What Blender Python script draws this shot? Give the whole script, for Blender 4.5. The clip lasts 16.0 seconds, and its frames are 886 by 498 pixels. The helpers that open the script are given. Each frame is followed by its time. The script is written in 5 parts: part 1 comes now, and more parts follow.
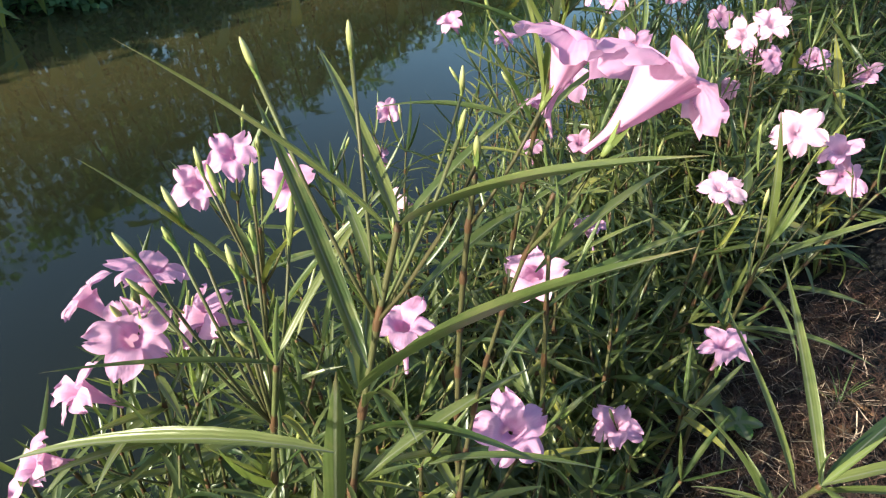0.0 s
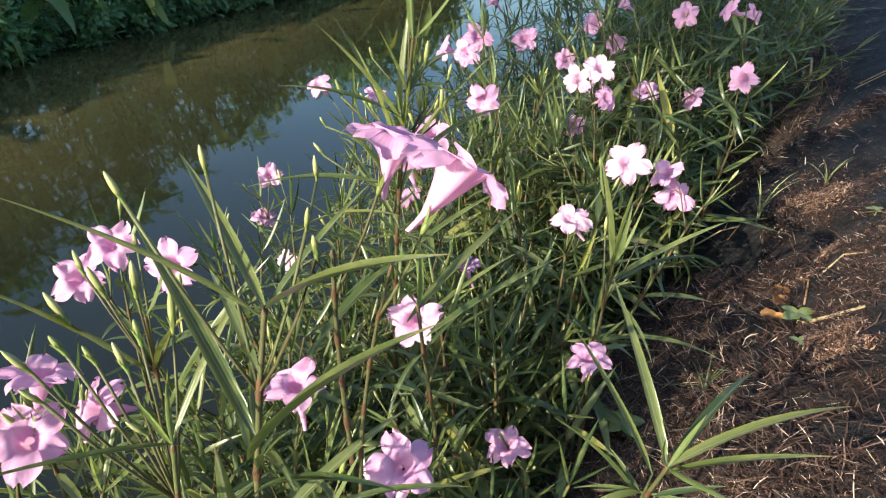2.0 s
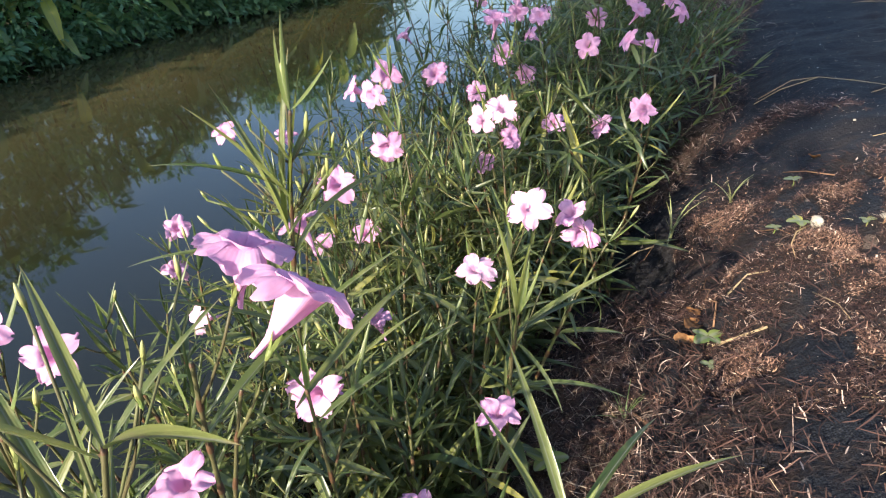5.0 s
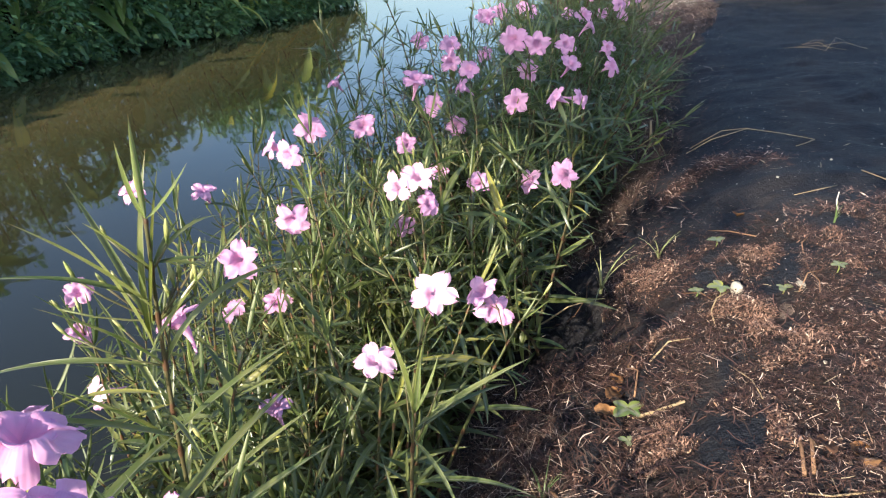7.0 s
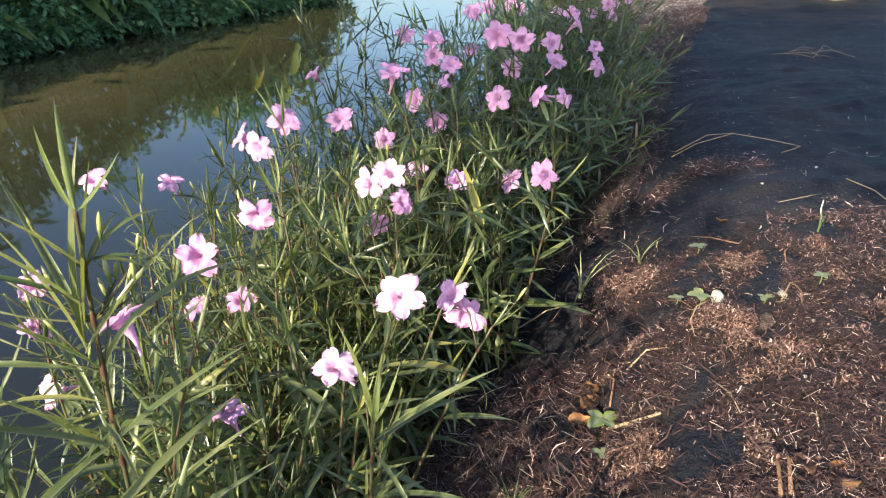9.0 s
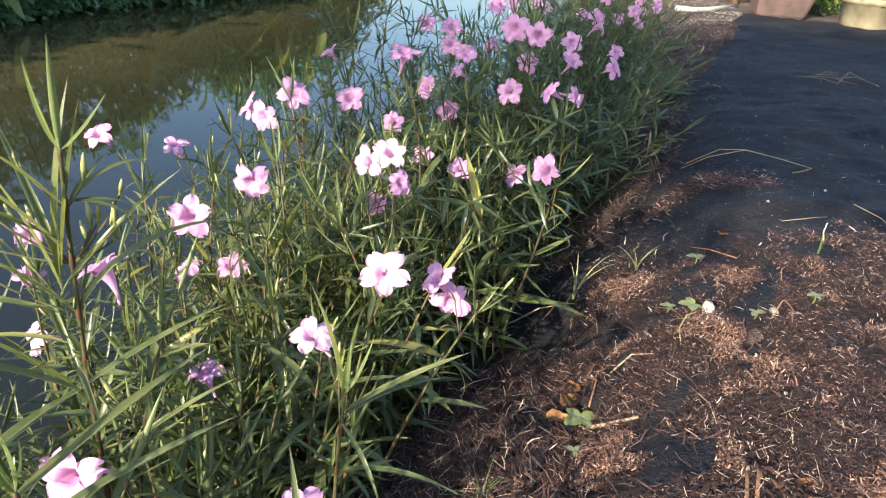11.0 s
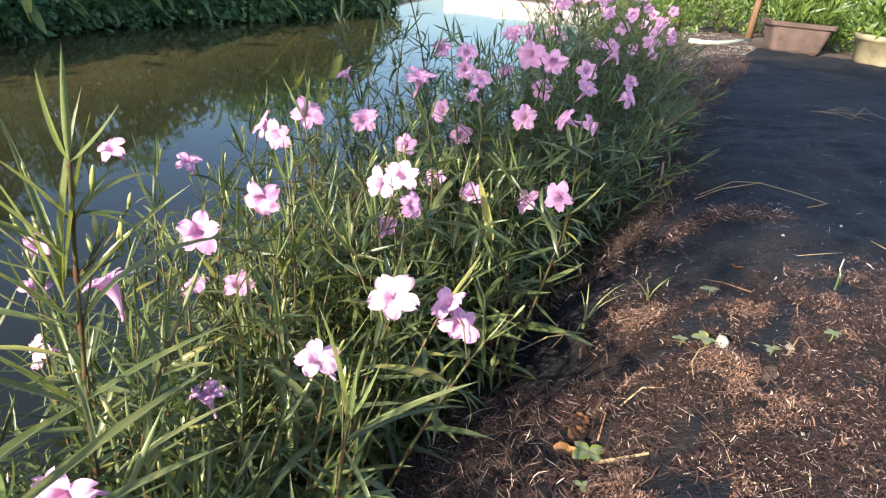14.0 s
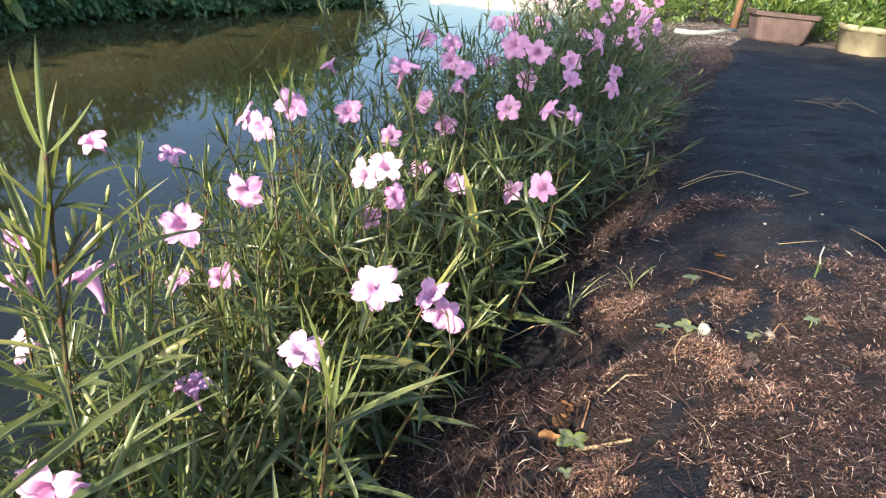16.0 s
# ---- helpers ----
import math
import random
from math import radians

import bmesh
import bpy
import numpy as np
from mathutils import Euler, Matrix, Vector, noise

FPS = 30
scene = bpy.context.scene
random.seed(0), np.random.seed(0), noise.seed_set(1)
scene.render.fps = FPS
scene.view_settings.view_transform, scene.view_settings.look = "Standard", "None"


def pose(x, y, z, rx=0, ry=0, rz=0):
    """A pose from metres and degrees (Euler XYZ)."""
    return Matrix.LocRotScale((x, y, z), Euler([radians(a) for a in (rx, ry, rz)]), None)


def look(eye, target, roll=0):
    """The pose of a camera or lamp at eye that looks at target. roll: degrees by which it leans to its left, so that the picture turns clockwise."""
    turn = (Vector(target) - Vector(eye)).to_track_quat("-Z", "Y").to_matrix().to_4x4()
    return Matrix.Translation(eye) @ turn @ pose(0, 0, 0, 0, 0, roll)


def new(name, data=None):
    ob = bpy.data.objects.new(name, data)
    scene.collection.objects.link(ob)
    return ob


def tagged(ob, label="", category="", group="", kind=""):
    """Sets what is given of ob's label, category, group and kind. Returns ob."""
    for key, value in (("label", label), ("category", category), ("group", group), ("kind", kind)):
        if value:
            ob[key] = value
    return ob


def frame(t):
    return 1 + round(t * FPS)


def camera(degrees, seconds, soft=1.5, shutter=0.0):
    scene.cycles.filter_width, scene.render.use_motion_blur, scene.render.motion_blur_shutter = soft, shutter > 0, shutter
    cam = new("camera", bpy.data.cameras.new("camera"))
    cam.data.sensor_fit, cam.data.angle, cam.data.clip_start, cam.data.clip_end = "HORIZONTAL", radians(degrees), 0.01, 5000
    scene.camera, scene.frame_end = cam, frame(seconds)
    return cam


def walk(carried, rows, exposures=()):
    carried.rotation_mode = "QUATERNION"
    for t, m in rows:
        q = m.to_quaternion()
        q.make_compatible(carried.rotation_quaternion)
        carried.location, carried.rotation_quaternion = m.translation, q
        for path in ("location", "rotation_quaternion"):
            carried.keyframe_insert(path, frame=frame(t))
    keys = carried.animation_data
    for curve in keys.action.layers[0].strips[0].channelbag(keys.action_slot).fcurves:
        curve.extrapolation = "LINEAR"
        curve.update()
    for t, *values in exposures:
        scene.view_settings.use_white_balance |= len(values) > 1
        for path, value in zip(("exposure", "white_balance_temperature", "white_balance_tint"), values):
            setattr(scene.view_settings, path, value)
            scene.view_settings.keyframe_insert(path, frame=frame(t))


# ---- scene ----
# ---- camera and walk ----
cam = camera(69.9, 16.0, soft=1.2)
PATH = [
    (0, -0.4496, -1.0383, 0.4316, 57.92, 0.78, 29.07),
    (0.5, -0.433, -1.0704, 0.4603, 58.41, 2.45, 23.54),
    (1, -0.4211, -1.0594, 0.4621, 58.17, 1.2, 17.53),
    (1.5, -0.4165, -1.0607, 0.4662, 59.05, 2.61, 18.3),
    (2, -0.4079, -1.0621, 0.4709, 60.93, 3.0, 18.09),
    (2.5, -0.4018, -1.0511, 0.4745, 59.83, 1.22, 15.39),
    (3, -0.3971, -1.0448, 0.4711, 59.58, 2.74, 15.04),
    (3.5, -0.3984, -1.0447, 0.4721, 59.68, 2.62, 14.58),
    (3.7, -0.3945, -1.0422, 0.4734, 59.35, 3.18, 14.36),
    (5.8, -0.3691, -1.0039, 0.5287, 64.29, 3.66, 11.3),
    (6, -0.3711, -0.9985, 0.5355, 64.7, 3.41, 12.15),
    (6.5, -0.3561, -0.9731, 0.5647, 64.6, 4.88, 10.63),
    (7, -0.3149, -0.9453, 0.5521, 63.34, 2.14, 8.76),
    (7.5, -0.3077, -0.9226, 0.5404, 63.52, 0.35, 8.17),
    (8, -0.3065, -0.9236, 0.5375, 63.22, -0.43, 7.98),
    (8.5, -0.3014, -0.9191, 0.5395, 64.1, -1.03, 8.99),
    (8.7, -0.3016, -0.9084, 0.54, 63.07, 0.5, 8.08),
    (10.8, -0.2784, -0.9137, 0.5355, 63.06, -3.62, 11.73),
    (11, -0.2767, -0.9115, 0.5264, 62.64, -3.99, 11.47),
    (11.5, -0.2778, -0.9082, 0.5251, 62.18, -3.99, 11.56),
    (12, -0.2824, -0.9066, 0.5214, 62.13, -3.96, 11.22),
    (12.5, -0.2811, -0.9055, 0.5232, 62.16, -3.5, 11.35),
    (13, -0.2857, -0.9058, 0.5234, 62.53, -3.66, 12.22),
    (13.5, -0.284, -0.903, 0.5183, 63.9, -4.95, 13.18),
    (14, -0.2824, -0.9008, 0.521, 64.68, -5.28, 12.87),
    (14.5, -0.2797, -0.9014, 0.523, 63.91, -4.49, 13.2),
    (15, -0.2803, -0.9007, 0.5216, 64.08, -5.26, 12.36),
    (15.5, -0.2796, -0.9016, 0.5281, 64.09, -4.11, 12.38),
    (16, -0.2753, -0.9029, 0.522, 64.02, -5.3, 11.77),
]
walk(cam, [(t, pose(x, y, z, rx, ry, rz)) for t, x, y, z, rx, ry, rz in PATH],
     exposures=[(0.0, 1.17, 6350, -6), (1.5, 1.19, 6350, -6), (2.6, 1.24, 6350, 5), (3.5, 1.27, 6350, 7), (6.0, 1.44, 6350, 8), (16.0, 1.55, 6350, 7)])

# ---- light ----
SUN_FROM = Vector((-0.37, -0.82, 0.42)).normalized()
sun_data = bpy.data.lights.new("sun", "SUN")
sun_data.energy, sun_data.angle, sun_data.color = 4.7, radians(0.6), (1.0, 0.87, 0.69)
sun = new("sun", sun_data)
sun.matrix_world = look(SUN_FROM * 30, (0, 0, 0))
world = bpy.data.worlds.new("sky")
scene.world = world
world.use_nodes = True
wn = world.node_tree.nodes
sky = wn.new("ShaderNodeTexSky")
sky.sky_type, sky.sun_disc = "NISHITA", False
sky.dust_density, sky.air_density, sky.ozone_density = 2.8, 1.0, 3.0
sky.sun_elevation = math.asin(SUN_FROM.z)
sky.sun_rotation = math.atan2(SUN_FROM.x, SUN_FROM.y)
wn["Background"].inputs["Strength"].default_value = 0.125
world.node_tree.links.new(sky.outputs[0], wn["Background"].inputs["Color"])
WATER = -0.30


# ---- materials ----
def material(name, rough=0.6, spec=0.4):
    m = bpy.data.materials.new(name)
    m.use_nodes = True
    nt = m.node_tree
    bsdf = nt.nodes["Principled BSDF"]
    bsdf.inputs["Roughness"].default_value = rough
    bsdf.inputs["Specular IOR Level"].default_value = spec
    return m, nt, bsdf


def node(nt, kind, **values):
    n = nt.nodes.new(kind)
    for key, value in values.items():
        n.inputs[key.replace("_", " ")].default_value = value
    return n


def mix(nt, factor, a, b):
    """A colour mix; factor, a and b are sockets or values."""
    n = nt.nodes.new("ShaderNodeMix")
    n.data_type = "RGBA"
    for slot, value in ((0, factor), (6, a), (7, b)):
        if isinstance(value, bpy.types.NodeSocket):
            nt.links.new(value, n.inputs[slot])
        elif slot == 0:
            n.inputs[0].default_value = value
        else:
            n.inputs[slot].default_value = (*value, 1)
    return n.outputs[2]


def ramp(nt, socket, low, high):
    n = nt.nodes.new("ShaderNodeMapRange")
    n.inputs[1].default_value, n.inputs[2].default_value = low, high
    nt.links.new(socket, n.inputs[0])
    return n.outputs[0]


def coords(nt, which="Object"):
    return nt.nodes.new("ShaderNodeTexCoord").outputs[which]


def noise_tex(nt, at, scale, detail=4, rough=0.55):
    n = node(nt, "ShaderNodeTexNoise", Scale=scale, Detail=detail, Roughness=rough)
    nt.links.new(at, n.inputs["Vector"])
    return n.outputs[0]


def bump(nt, bsdf, height, strength, distance):
    b = node(nt, "ShaderNodeBump", Strength=strength, Distance=distance)
    nt.links.new(height, b.inputs["Height"])
    nt.links.new(b.outputs[0], bsdf.inputs["Normal"])


def translucent(nt, bsdf, colour, share):
    """Lets part of the light through a thin leaf or petal."""
    t = nt.nodes.new("ShaderNodeBsdfTranslucent")
    nt.links.new(colour, t.inputs[0])
    m = nt.nodes.new("ShaderNodeMixShader")
    m.inputs[0].default_value = share
    nt.links.new(bsdf.outputs[0], m.inputs[1])
    nt.links.new(t.outputs[0], m.inputs[2])
    nt.links.new(m.outputs[0], nt.nodes["Material Output"].inputs[0])


def leaf_material(name, dark, light, through_colour, share=0.35, rough=0.42, islands=False):
    m, nt, bsdf = material(name, rough, 0.6)
    if islands:
        rnd = nt.nodes.new("ShaderNodeNewGeometry").outputs["Random Per Island"]
    else:
        rnd = nt.nodes.new("ShaderNodeObjectInfo").outputs["Random"]
    at = coords(nt)
    blotch = noise_tex(nt, at, 9.0 if not islands else 14.0)
    col = mix(nt, rnd, dark, light)
    col = mix(nt, ramp(nt, blotch, 0.55, 0.8), col, tuple(0.5 * (a + b) + 0.03 for a, b in zip(light, (0.16, 0.15, 0.03))))
    col = mix(nt, ramp(nt, rnd, 0.90, 0.96), col, (1.6 * light[0], 1.35 * light[1], light[2]))
    nt.links.new(col, bsdf.inputs["Base Color"])
    tcol = mix(nt, rnd, through_colour, tuple(1.25 * c for c in through_colour))
    translucent(nt, bsdf, tcol, share)
    if not islands:
        xyz = nt.nodes.new("ShaderNodeSeparateXYZ")
        nt.links.new(at, xyz.inputs[0])
        off = nt.nodes.new("ShaderNodeMath")
        off.operation = "ABSOLUTE"
        nt.links.new(xyz.outputs[1], off.inputs[0])
        rib = mix(nt, ramp(nt, off.outputs[0], 0.0045, 0.0020), col, tuple(0.45 * a + 0.12 for a in light))
        fleck = ramp(nt, noise_tex(nt, at, 70.0, 3, 0.7), 0.66, 0.74)
        rib = mix(nt, fleck, rib, tuple(0.6 * a + 0.02 for a in (light[0] * 1.5, light[1], light[2])))
        tip = mix(nt, ramp(nt, xyz.outputs[0], 0.90, 1.02), rib, (0.20, 0.13, 0.05))
        nt.links.new(tip, bsdf.inputs["Base Color"])
        wave = node(nt, "ShaderNodeTexWave", Scale=26.0, Distortion=1.5)
        wave.bands_direction = "Y"
        nt.links.new(at, wave.inputs["Vector"])
        bump(nt, bsdf, wave.outputs[1], 0.12, 0.002)
    return m


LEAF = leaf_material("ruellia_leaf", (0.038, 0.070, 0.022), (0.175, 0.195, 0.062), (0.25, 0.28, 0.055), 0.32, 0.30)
# the same leaf, with the shade of the far and inner hedge painted in
LEAF_FAR_SHADED = leaf_material("ruellia_shaded_foliage", (0.030, 0.058, 0.026), (0.108, 0.136, 0.052), (0.15, 0.22, 0.050), 0.28, 0.36, True)
LEAF_INNER_SHADED = leaf_material("ruellia_shaded_inner_foliage", (0.032, 0.058, 0.023), (0.122, 0.140, 0.048), (0.17, 0.22, 0.045), 0.30, 0.34, True)
YOUNG = leaf_material("young_leaf", (0.105, 0.150, 0.050), (0.190, 0.225, 0.080), (0.26, 0.33, 0.08), 0.36)
BANK_LEAF = leaf_material("bank_weed_leaf", (0.085, 0.185, 0.105), (0.210, 0.340, 0.155), (0.14, 0.30, 0.08), 0.34, 0.5, True)
BROAD_LEAF = leaf_material("broad_leaf", (0.070, 0.150, 0.040), (0.260, 0.300, 0.070), (0.20, 0.28, 0.05), 0.3, 0.4)
GARDEN_LEAF = leaf_material("garden_leaf", (0.040, 0.090, 0.022), (0.135, 0.190, 0.045), (0.25, 0.36, 0.06), 0.35, 0.5, True)
GRASS_LEAF = leaf_material("grass_blade", (0.060, 0.110, 0.040), (0.130, 0.180, 0.070), (0.18, 0.26, 0.06), 0.3, 0.5, True)


def petal_material(name, edge, throat, through_colour):
    m, nt, bsdf = material(name, 0.55, 0.25)
    at = coords(nt)
    xyz = nt.nodes.new("ShaderNodeSeparateXYZ")
    nt.links.new(at, xyz.inputs[0])
    flat = nt.nodes.new("ShaderNodeCombineXYZ")
    nt.links.new(xyz.outputs[0], flat.inputs[0])
    nt.links.new(xyz.outputs[1], flat.inputs[1])
    length = nt.nodes.new("ShaderNodeVectorMath")
    length.operation = "LENGTH"
    nt.links.new(flat.outputs[0], length.inputs[0])
    angle = nt.nodes.new("ShaderNodeMath")
    angle.operation = "ARCTAN2"
    nt.links.new(xyz.outputs[1], angle.inputs[0])
    nt.links.new(xyz.outputs[0], angle.inputs[1])
    veins = nt.nodes.new("ShaderNodeMath")
    veins.operation = "SINE"
    many = nt.nodes.new("ShaderNodeMath")
    many.operation = "MULTIPLY"
    many.inputs[1].default_value = 55.0
    nt.links.new(angle.outputs[0], many.inputs[0])
    nt.links.new(many.outputs[0], veins.inputs[0])
    rnd = nt.nodes.new("ShaderNodeObjectInfo").outputs["Random"]
    base = mix(nt, rnd, edge, tuple(c * f for c, f in zip(edge, (0.95, 0.86, 0.97))))
    base = mix(nt, ramp(nt, noise_tex(nt, at, 160.0), 0.4, 0.9), base, tuple(min(1, 1.08 * c) for c in edge))
    vein = mix(nt, ramp(nt, veins.outputs[0], 0.75, 1.6), base, tuple(c * f for c, f in zip(edge, (0.88, 0.66, 0.90))))
    deep = mix(nt, ramp(nt, length.outputs["Value"], 0.0030, 0.0080), throat, vein)
    outside = mix(nt, ramp(nt, xyz.outputs[2], -0.008, 0.0), base, deep)
    nt.links.new(outside, bsdf.inputs["Base Color"])
    bump(nt, bsdf, veins.outputs[0], 0.10, 0.0006)
    t = tuple(through_colour)
    translucent(nt, bsdf, mix(nt, rnd, t, tuple(c * 0.92 for c in t)), 0.38)
    return m


PETAL = petal_material("lilac_petal", (0.76, 0.43, 0.64), (0.62, 0.18, 0.42), (0.79, 0.46, 0.68))
# lighter copy of the petal, with strong sunlight painted into its colour
PALE_SUNLIT = petal_material("pale_sunlit_petal", (0.80, 0.52, 0.68), (0.72, 0.31, 0.49), (0.86, 0.60, 0.73))


def tinted(name, a, b, scale, rough=0.6, spec=0.35, relief=0.0, size=0.002, detail=5):
    m, nt, bsdf = material(name, rough, spec)
    at = coords(nt)
    n1 = noise_tex(nt, at, scale, detail)
    rnd = nt.nodes.new("ShaderNodeObjectInfo").outputs["Random"]
    c = mix(nt, ramp(nt, n1, 0.35, 0.7), a, b)
    c = mix(nt, rnd, c, tuple(0.8 * v for v in b))
    nt.links.new(c, bsdf.inputs["Base Color"])
    if relief:
        bump(nt, bsdf, noise_tex(nt, at, scale * 6, 3), relief, size)
    return m


STEM = tinted("green_stem", (0.105, 0.130, 0.045), (0.090, 0.075, 0.038), 30, 0.5)
NODE = tinted("brown_stem_node", (0.135, 0.068, 0.030), (0.085, 0.046, 0.027), 60, 0.55)
def bud_material():
    m, nt, bsdf = material("bud_skin", 0.5, 0.35)
    at = coords(nt)
    xyz = nt.nodes.new("ShaderNodeSeparateXYZ")
    nt.links.new(at, xyz.inputs[0])
    rnd = nt.nodes.new("ShaderNodeObjectInfo").outputs["Random"]
    c = mix(nt, ramp(nt, xyz.outputs[2], 0.004, 0.026), (0.17, 0.170, 0.050), (0.42, 0.41, 0.19))
    c = mix(nt, ramp(nt, rnd, 0.45, 1.0), c, (0.20, 0.23, 0.065))
    c = mix(nt, ramp(nt, noise_tex(nt, at, 260.0), 0.55, 0.75), c, (0.30, 0.20, 0.08))
    nt.links.new(c, bsdf.inputs["Base Color"])
    bump(nt, bsdf, noise_tex(nt, at, 700.0), 0.3, 0.0006)
    return m


BUD = bud_material()
CALYX = tinted("calyx_green", (0.12, 0.20, 0.05), (0.20, 0.22, 0.07), 60, 0.5)
BARK = tinted("stake_wood", (0.29, 0.18, 0.11), (0.20, 0.115, 0.07), 20, 0.8, 0.2, 0.4)
DARK_BARK = tinted("shrub_bark", (0.06, 0.055, 0.035), (0.04, 0.035, 0.025), 20, 0.85, 0.2, 0.4)
ROTTEN = tinted("rotting_leaf", (0.17, 0.085, 0.05), (0.10, 0.055, 0.035), 50, 0.85, 0.2, 0.5)
PIPE = tinted("pale_pipe", (0.46, 0.50, 0.45), (0.34, 0.36, 0.31), 8, 0.5)
TERRACOTTA = tinted("pink_planter_plastic", (0.150, 0.100, 0.092), (0.070, 0.050, 0.045), 9, 0.75, 0.25, 0.25)
CREAM = tinted("cream_pot", (0.54, 0.49, 0.33), (0.15, 0.12, 0.075), 7, 0.6, 0.3, 0.15)
POT_SOIL = tinted("pot_soil", (0.07, 0.05, 0.035), (0.04, 0.03, 0.02), 40, 0.95, 0.1, 0.6)
STONE = tinted("pale_stone", (0.42, 0.38, 0.32), (0.28, 0.26, 0.22), 60, 0.8, 0.2, 0.4)
DEAD_LEAF = tinted("dead_leaf", (0.36, 0.19, 0.085), (0.22, 0.105, 0.045), 70, 0.7, 0.2, 0.4)
CONCRETE = tinted("far_wall", (0.62, 0.58, 0.60), (0.48, 0.45, 0.47), 2.0, 0.85, 0.2, 0.2)


def fibre_material(name, a, b, c):
    m, nt, bsdf = material(name, 0.65, 0.3)
    rnd = nt.nodes.new("ShaderNodeNewGeometry").outputs["Random Per Island"]
    col = mix(nt, ramp(nt, rnd, 0.0, 0.7), a, b)
    col = mix(nt, ramp(nt, rnd, 0.89, 1.0), col, c)
    nt.links.new(col, bsdf.inputs["Base Color"])
    return m


MULCH = fibre_material("mulch_fibre", (0.012, 0.008, 0.008), (0.095, 0.052, 0.042), (0.64, 0.49, 0.40))
PULP = fibre_material("mulch_pulp", (0.07, 0.038, 0.029), (0.25, 0.148, 0.108), (0.62, 0.47, 0.36))
CHIP = fibre_material("pale_chip", (0.20, 0.16, 0.14), (0.36, 0.31, 0.28), (0.70, 0.66, 0.60))
CRUMB = fibre_material("bark_crumb", (0.011, 0.008, 0.008), (0.042, 0.025, 0.020), (0.36, 0.24, 0.16))
STALK = fibre_material("dry_stalk", (0.035, 0.026, 0.020), (0.120, 0.090, 0.070), (0.34, 0.28, 0.22))
STRAW = fibre_material("straw", (0.26, 0.20, 0.13), (0.42, 0.34, 0.23), (0.60, 0.52, 0.38))


def ground_material():
    m, nt, bsdf = material("bank_soil", 0.92, 0.15)
    at = coords(nt)
    big, fine = noise_tex(nt, at, 2.2), noise_tex(nt, at, 60, 6, 0.7)
    col = mix(nt, ramp(nt, fine, 0.3, 0.75), (0.032, 0.022, 0.018), (0.115, 0.082, 0.066))
    col = mix(nt, ramp(nt, big, 0.35, 1.0), col, (0.19, 0.15, 0.13))
    speck = node(nt, "ShaderNodeTexVoronoi", Scale=42.0)
    nt.links.new(at, speck.inputs["Vector"])
    col = mix(nt, ramp(nt, speck.outputs[0], 0.10, 0.04), col, (0.48, 0.42, 0.36))
    nt.links.new(col, bsdf.inputs["Base Color"])
    bump(nt, bsdf, fine, 0.8, 0.02)
    return m


def cloth_material():
    m, nt, bsdf = material("woven_weed_mat", 0.70, 0.22)
    at = coords(nt)
    waves = []
    for d in ("X", "Y"):
        w = node(nt, "ShaderNodeTexWave", Scale=110.0, Distortion=0.6)
        w.bands_direction = d
        nt.links.new(at, w.inputs["Vector"])
        waves.append(w.outputs[1])
    weave = nt.nodes.new("ShaderNodeMath")
    weave.operation = "MULTIPLY"
    nt.links.new(waves[0], weave.inputs[0])
    nt.links.new(waves[1], weave.inputs[1])
    dust = noise_tex(nt, at, 3.2, 6, 0.65)
    grit = noise_tex(nt, at, 95, 4, 0.7)
    col = mix(nt, weave.outputs[0], (0.006, 0.007, 0.011), (0.015, 0.019, 0.029))
    col = mix(nt, ramp(nt, grit, 0.62, 0.72), col, (0.085, 0.080, 0.080))
    col = mix(nt, ramp(nt, dust, 0.46, 0.76), col, (0.032, 0.027, 0.026))
    turned = nt.nodes.new("ShaderNodeMapping")
    turned.inputs["Rotation"].default_value = (0, 0, -0.45)
    turned.inputs["Scale"].default_value = (1.6, 13.0, 1.0)
    nt.links.new(at, turned.inputs[0])
    streak = noise_tex(nt, turned.outputs[0], 1.6, 6, 0.7)
    col = mix(nt, ramp(nt, streak, 0.62, 0.76), col, (0.050, 0.050, 0.056))
    xyz = nt.nodes.new("ShaderNodeSeparateXYZ")
    nt.links.new(at, xyz.inputs[0])
    # crumbled mulch lies thick on the near part of the mat
    litter = noise_tex(nt, at, 7.0, 6, 0.7)
    near = nt.nodes.new("ShaderNodeMath")
    near.operation = "MULTIPLY"
    nt.links.new(ramp(nt, xyz.outputs[1], 0.36, 0.17), near.inputs[0])
    nt.links.new(ramp(nt, litter, 0.50, 0.62), near.inputs[1])
    crumb = mix(nt, ramp(nt, grit, 0.35, 0.75), (0.010, 0.008, 0.009), (0.032, 0.021, 0.018))
    col = mix(nt, near.outputs[0], col, crumb)
    nt.links.new(col, bsdf.inputs["Base Color"])
    bump(nt, bsdf, grit, 0.8, 0.010)
    return m


